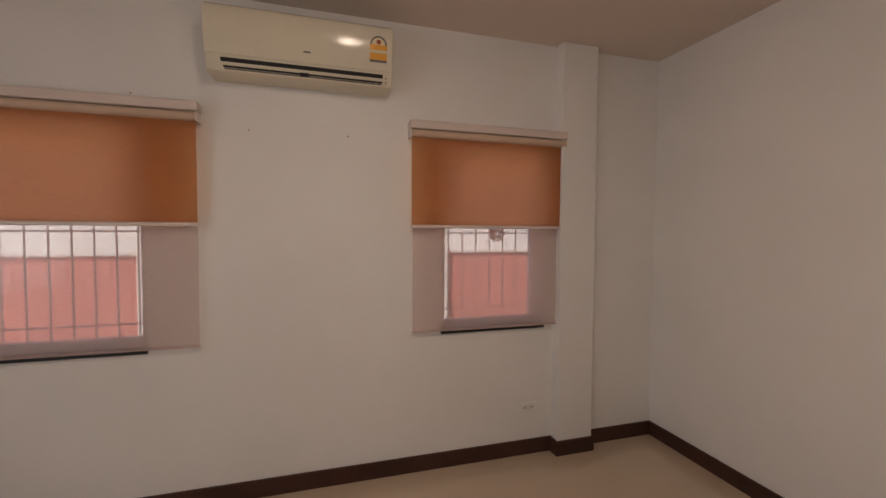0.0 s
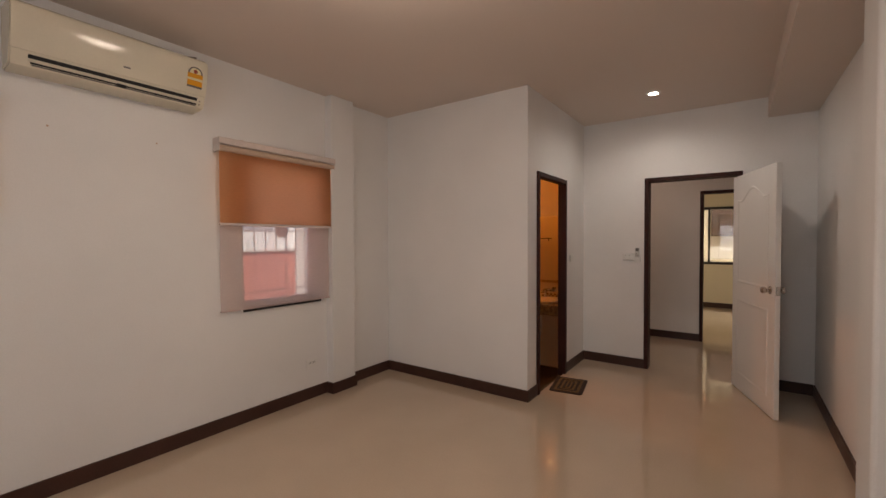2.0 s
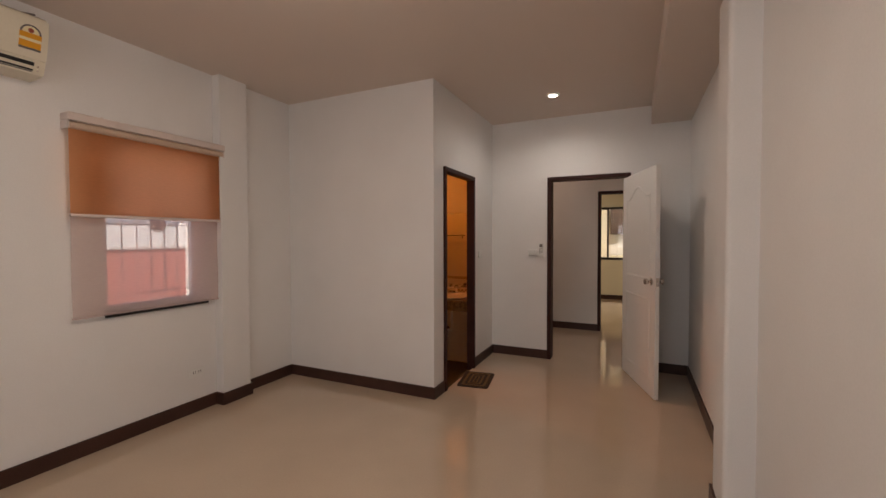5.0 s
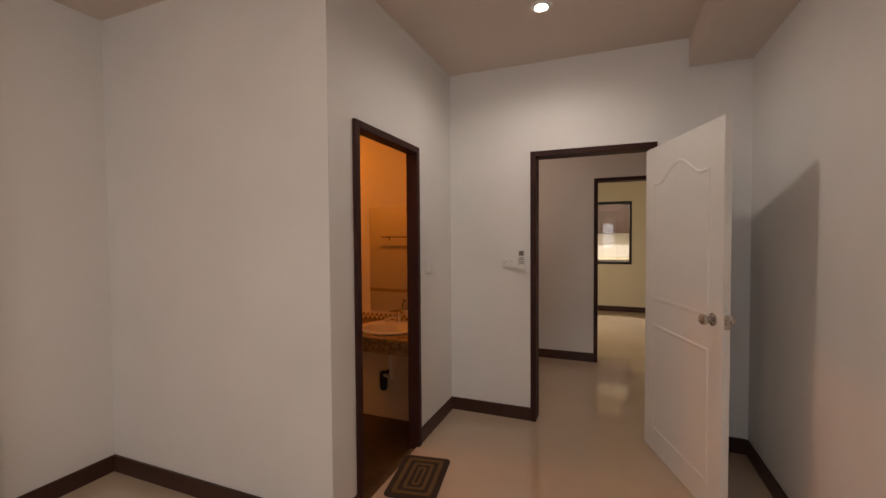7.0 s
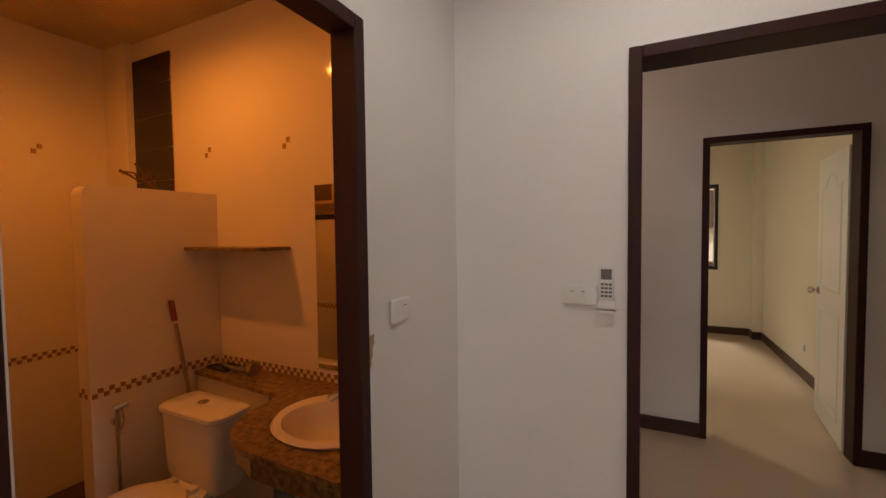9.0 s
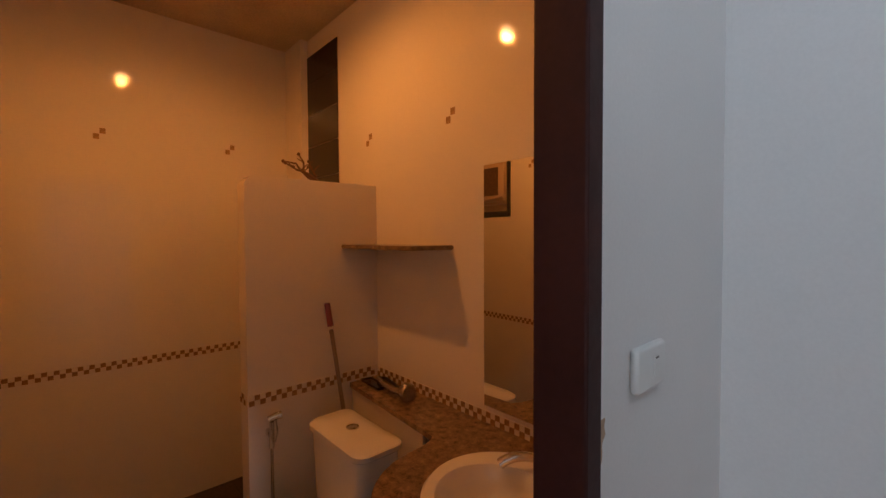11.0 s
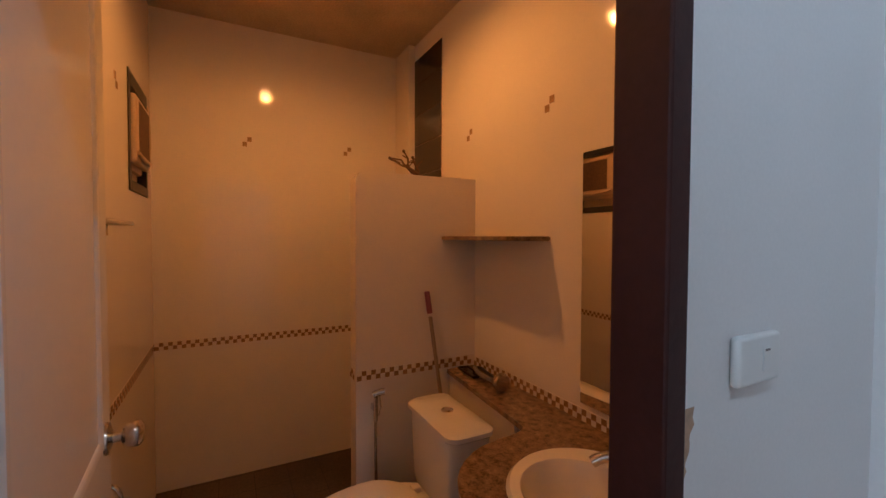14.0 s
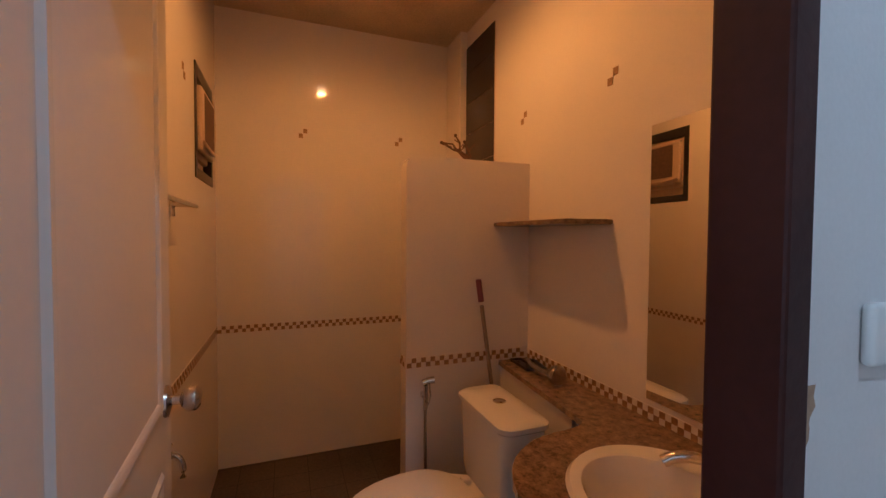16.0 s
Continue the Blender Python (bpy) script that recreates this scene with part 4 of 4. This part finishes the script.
def basin():
    root = thing("wash_basin", "white oval drop-in basin in the granite counter", "basin")
    n = 48

    def el(a, b, z, dx=0.0, dy=0.0):
        return [(BAS[0] + dx + a * math.cos(2 * math.pi * i / n), BAS[1] + dy + b * math.sin(2 * math.pi * i / n), z) for i in range(n)]
    rings = [el(0.222, 0.192, CT - 0.03, 0, -0.012), el(0.250, 0.228, CT + 0.0005), el(0.258, 0.236, CT + 0.010), el(0.248, 0.226, CT + 0.020), el(0.212, 0.182, CT + 0.019, 0, -0.022), el(0.205, 0.170, CT + 0.017, 0, -0.028),
             el(0.198, 0.160, CT + 0.004, 0, -0.030), el(0.188, 0.150, CT - 0.03, 0, -0.028), el(0.165, 0.132, CT - 0.08, 0, -0.022), el(0.13, 0.10, CT - 0.115, 0, -0.014), el(0.06, 0.05, CT - 0.135), el(0.004, 0.004, CT - 0.137)]
    part("bowl", ring_loft(rings, caps=False), CERAMIC, root, "", True)
    part("underside", ring_loft([el(0.220, 0.190, CT - 0.029, 0, -0.012), el(0.195, 0.160, CT - 0.08, 0, -0.016), el(0.15, 0.12, CT - 0.135, 0, -0.012), el(0.08, 0.07, CT - 0.165), el(0.02, 0.02, CT - 0.172)], caps=False), CERAMIC, root, "", True)
    part("drain", lathe([(0.022, CT - 0.136), (0.022, CT - 0.132), (0.014, CT - 0.133)], 16, (*BAS, 0)), CHROME, root)
    tap = part("tap", lathe([(0.028, CT + 0.018), (0.027, CT + 0.030), (0.020, CT + 0.04), (0.018, CT + 0.075), (0.024, CT + 0.082), (0.026, CT + 0.098), (0.018, CT + 0.108), (0.005, CT + 0.112)], 20, (-0.425, 1.495, 0)), CHROME, root, "worn chrome tap", True)
    part("spout", tube(arc((-0.425, 1.492, CT + 0.052), (-0.490, 1.440, CT + 0.074), (-0.520, 1.405, CT + 0.034), 8), 0.014, 12, 1.15), CHROME, tap, "", True)
    part("handle", tube([(-0.425, 1.495, CT + 0.104), (-0.41, 1.52, CT + 0.112), (-0.38, 1.535, CT + 0.112)], 0.007, 8), CHROME, tap, "", True)
    part("tail_pipe", tube([(BAS[0], BAS[1], CT - 0.15), (BAS[0], BAS[1], 0.34), (BAS[0] - 0.05, BAS[1] + 0.10, 0.27), (-0.585, 1.49, 0.255)], 0.014, 10), PLASTIC, root, "pale tail pipe", True)
    trap = part("drain_trap", lathe([(0.022, 0.12), (0.032, 0.135), (0.036, 0.20), (0.036, 0.27), (0.026, 0.282), (0.012, 0.285)], 18, (-0.585, 1.50, 0)), BLACK, root, "dark plastic drain trap", True)
    part("outlet_pipe", tube([(-0.585, 1.50, 0.262), (-0.57, 1.54, 0.267), (-0.565, 1.560, 0.268)], 0.018, 10), BLACK, trap, "", True)


basin()
mir = thing("mirror", "frameless wall mirror above the basin", "mirror")
part("back", boxes((-0.795, -0.075, BY1 - 0.004, BY1, 0.777, 1.713)), GREYP, mir)
part("silver", ring_loft([[(-0.795, BY1 - 0.0045, z), (-0.075, BY1 - 0.0045, z), (-0.075, BY1 - 0.019, z), (-0.795, BY1 - 0.0062, z)] for z in (0.777, 1.713)]), MIRROR, mir)
shelf = thing("corner_shelf", "thin brown granite corner shelf above the toilet", "shelf")
part("slab", prism([(-1.556, BY1 - 0.001), (-1.556, 1.440), (-1.02, 1.440), (-1.002, 1.446), (-0.995, 1.460), (-0.972, BY1 - 0.001)], 1.383, 1.402, 0.003), GRANITE, shelf)


def bidet_spray():
    root = thing("bidet_spray", "chrome bidet spray hanging on the partition", "bidet spray")
    y = 1.075
    part("holder", box(bmesh.new(), -1.557, -1.525, y - 0.013, y + 0.013, 0.575, 0.605, 0.004), CHROME, root, "", True)
    part("grip", tube([(-1.520, y, 0.53), (-1.517, y, 0.60), (-1.516, y, 0.645)], 0.011, 12, 0.9), CHROME, root, "", True)
    part("head", tube([(-1.520, y - 0.012, 0.655), (-1.514, y + 0.012, 0.665), (-1.508, y + 0.04, 0.668)], 0.015, 12, 1.1), CHROME, root, "", True)
    part("lever", tube([(-1.508, y + 0.015, 0.650), (-1.500, y + 0.018, 0.60), (-1.507, y + 0.01, 0.555)], 0.004, 8), CHROME, root)
    part("hose", tube([(-1.520, y, 0.53), (-1.522, y + 0.001, 0.35), (-1.518, y + 0.004, 0.15), (-1.525, y + 0.03, 0.02), (-1.55, y + 0.06, 0.05)], 0.007, 8), STEEL, root, "ribbed steel hose", True)


bidet_spray()
br = thing("broom_stick", "thin grey stick with a dark pink grip, leaning", "stick")
p0, p1 = Vector((-1.48, 1.512, BF)), Vector((-1.528, 1.345, 1.125))
part("stick", tube([p0 + (p1 - p0) * t for t in (0.07, 0.5, 0.90)], 0.010, 10), STICK, br, "", True)
part("grip", tube([p0 + (p1 - p0) * t for t in (0.915, 0.93, 0.97, 0.985, 1.0)], 0.0145, 12, 0.95), PINK, br, "dark pink plastic grip", True)
part("foot", tube([p0 + (p1 - p0) * t for t in (0.0, 0.04, 0.075)], 0.013, 10), BLACK, br, "dark rubber foot", True)

OLDCHROME = material("tarnished_chrome", (0.52, 0.44, 0.36), 0.25, 0.9, vary=0.2, scale=30, bump=0.0)
sh = thing("hand_shower", "loose tarnished hand shower lying on the granite ledge", "hand shower")
part("handle", tube(arc((-1.44, 1.575, CT + 0.022), (-1.34, 1.535, CT + 0.012), (-1.20, 1.54, CT + 0.030), 10), 0.013, 10, 1.35), OLDCHROME, sh, "", True)
part("head", lathe([(0.014, -0.036), (0.030, -0.026), (0.041, -0.006), (0.042, 0.008), (0.036, 0.018), (0.003, 0.021)], 24, (-1.165, 1.54, CT + 0.043), "X"), OLDCHROME, sh, "bulbous shower head", True)
part("hose", tube([(-1.44, 1.575, CT + 0.022), (-1.49, 1.60, CT + 0.012), (-1.46, 1.628, CT + 0.009), (-1.36, 1.61, CT + 0.009), (-1.27, 1.585, CT + 0.009)], 0.008, 8), BLACK, sh, "dark rubber hose", True)
dish = thing("soap_dish", "flat dark brown dish lying at the back of the ledge", "soap dish")
part("tray", prism([(-1.525, 1.525), (-1.36, 1.515), (-1.35, 1.565), (-1.515, 1.578)], CT, CT + 0.010, 0.003), DTILE, dish)
part("rim", tube([(-1.525, 1.525, CT + 0.012), (-1.36, 1.515, CT + 0.012), (-1.35, 1.565, CT + 0.012), (-1.515, 1.578, CT + 0.012), (-1.525, 1.525, CT + 0.012)], 0.004, 6), DTILE, dish)

tw = thing("dried_branch", "small dried branch standing on the partition", "dried branch")
base = Vector((-1.60, 1.335, 1.705))
for k, (d, l) in enumerate((((-0.3, -0.5, 0.9), 0.16), ((-0.2, -0.9, 0.6), 0.17), ((0.0, -0.6, 0.3), 0.15), ((-0.1, -0.2, 0.8), 0.10))):
    d = Vector(d).normalized()
    pts = [base + d * l * t + Vector((0, 0.015 * math.sin(9 * t + k), 0.012 * math.cos(7 * t + 2 * k) - 0.012 * math.cos(2 * k))) for t in (0, 0.25, 0.5, 0.75, 1)]
    t = part("twig", tube(pts, 0.008, 6, 0.45), TWIG, tw, "", True)
    for s, u in ((0.5, (0.1, 0.5, 0.8)), (0.7, (0.0, -0.8, 0.3))):
        p = base + d * l * s
        part("twiglet", tube([p, p + Vector(u) * 0.02, p + Vector(u) * 0.045 + Vector((0, 0.008, 0))], 0.004, 5, 0.5), TWIG, t)
    part("bud", lathe([(0.002, -0.008), (0.008, -0.004), (0.008, 0.004), (0.002, 0.008)], 8, pts[-1]), TWIG, t)


def vent_fan():
    root = tagged(new("window_4"), "dark-framed vent opening high in the bathroom wall", "window", kind="structure")
    for a, b, lo, hi in ((-2.48, -2.44, 1.61, 2.165), (-2.04, -2.0, 1.61, 2.165), (-2.44, -2.04, 1.61, 1.66), (-2.44, -2.04, 2.10, 2.165)):
        part("window_frame", box(bmesh.new(), a, b, 0.0, 0.074, lo, hi, 0.003), DARKALU, root)
    fan = thing("vent_fan", "yellowed plastic fan unit filling the vent opening", "vent fan")
    part("housing", box(bmesh.new(), -2.438, -2.052, -0.12, 0.055, 1.72, 2.10, 0.012), BEIGE, fan, "", True)
    part("panel", box(bmesh.new(), -2.43, -2.06, 0.055, 0.092, 1.745, 2.07, 0.016, 3), BEIGE, fan, "", True)
    part("mesh", box(bmesh.new(), -2.40, -2.12, 0.092, 0.094, 1.80, 2.045, 0.001), MESHY, fan, "dusty brown mesh")
    part("pull_lip", tube(arc((-2.42, 0.095, 1.79), (-2.25, 0.115, 1.745), (-2.07, 0.095, 1.79), 10), 0.010, 8), BEIGE, fan, "", True)
    part("bottom_filler", boxes((-2.44, -2.04, 0.0, 0.03, 1.66, 1.72)), BEIGE, fan)
    part("cord", tube(arc((-2.50, 0.073, 2.12), (-2.60, 0.08, 1.95), (-2.49, 0.08, 1.82), 10), 0.004, 6), BEIGE, fan, "loose yellowed cord", True)


vent_fan()
tr = thing("towel_rail", "chrome towel rail on the tiled wall", "towel rail")
for z in (1.445,):
    part("bar", tube([(-1.62, 0.140, z), (-1.02, 0.140, z)], 0.008, 10), CHROME, tr, "", True)
for x in (-1.53, -1.10):
    part("bracket", tube([(x, 0.066, 1.445), (x, 0.140, 1.445)], 0.010, 10), CHROME, tr, "", True)
    part("post", tube([(x, 0.077, 1.40), (x, 0.077, 1.46)], 0.009, 8), CHROME, tr, "", True)
bl = thing("bath_lamp", "small warm ceiling lamp with a glass rim, lit", "ceiling lamp")
part("base", lathe([(0.075, BC), (0.075, BC - 0.008), (0.04, BC - 0.012), (0.03, BC - 0.015)], 24, (-1.378, 0.789, 0)), CHROME, bl, "", True)
part("bulb", lathe([(0.028, BC - 0.014), (0.032, BC - 0.022), (0.030, BC - 0.036), (0.020, BC - 0.05), (0.003, BC - 0.055)], 20, (-1.378, 0.789, 0)), glow("warm_bulb", (1, 0.60, 0.28), 9.0), bl, "glowing warm bulb", True).visible_shadow = False
for k in range(5):
    a = 2 * math.pi * k / 5 + 0.3
    part("glass_drop", lathe([(0.002, BC - 0.06), (0.006, BC - 0.03), (0.002, BC - 0.02)], 8, (-1.378 + 0.1 * math.cos(a), 0.789 + 0.1 * math.sin(a), 0)), CHROME, bl, "", True)
    part("arm", tube([(-1.378 + 0.04 * math.cos(a), 0.789 + 0.04 * math.sin(a), BC - 0.022), (-1.378 + 0.1 * math.cos(a), 0.789 + 0.1 * math.sin(a), BC - 0.022)], 0.003, 6), CHROME, bl)

tp = thing("wall_tap", "small chrome tap low on the tiled bathroom wall", "tap")
part("body", tube([(-1.30, 0.066, 0.60), (-1.30, 0.120, 0.60)], 0.012, 12), CHROME, tp, "", True)
part("spout", tube(arc((-1.30, 0.115, 0.60), (-1.30, 0.155, 0.60), (-1.30, 0.150, 0.52), 6), 0.010, 10), CHROME, tp, "", True)
part("handle", box(bmesh.new(), -1.335, -1.265, 0.100, 0.115, 0.618, 0.628, 0.004), CHROME, tp, "", True)
part("stem", tube([(-1.30, 0.1075, 0.605), (-1.30, 0.1075, 0.622)], 0.006, 8), CHROME, tp, "", True)

fs = thing("wall_socket", "small white wall socket in the far room", "socket")
part("plate", box(bmesh.new(), 2.110, 2.120, 5.10, 5.22, 0.27, 0.34, 0.004), PLASTIC, fs)
for y in (5.135, 5.185):
    part("outlet", box(bmesh.new(), 2.107, 2.110, y - 0.016, y + 0.016, 0.285, 0.325, 0.001), PLASTIC, fs)
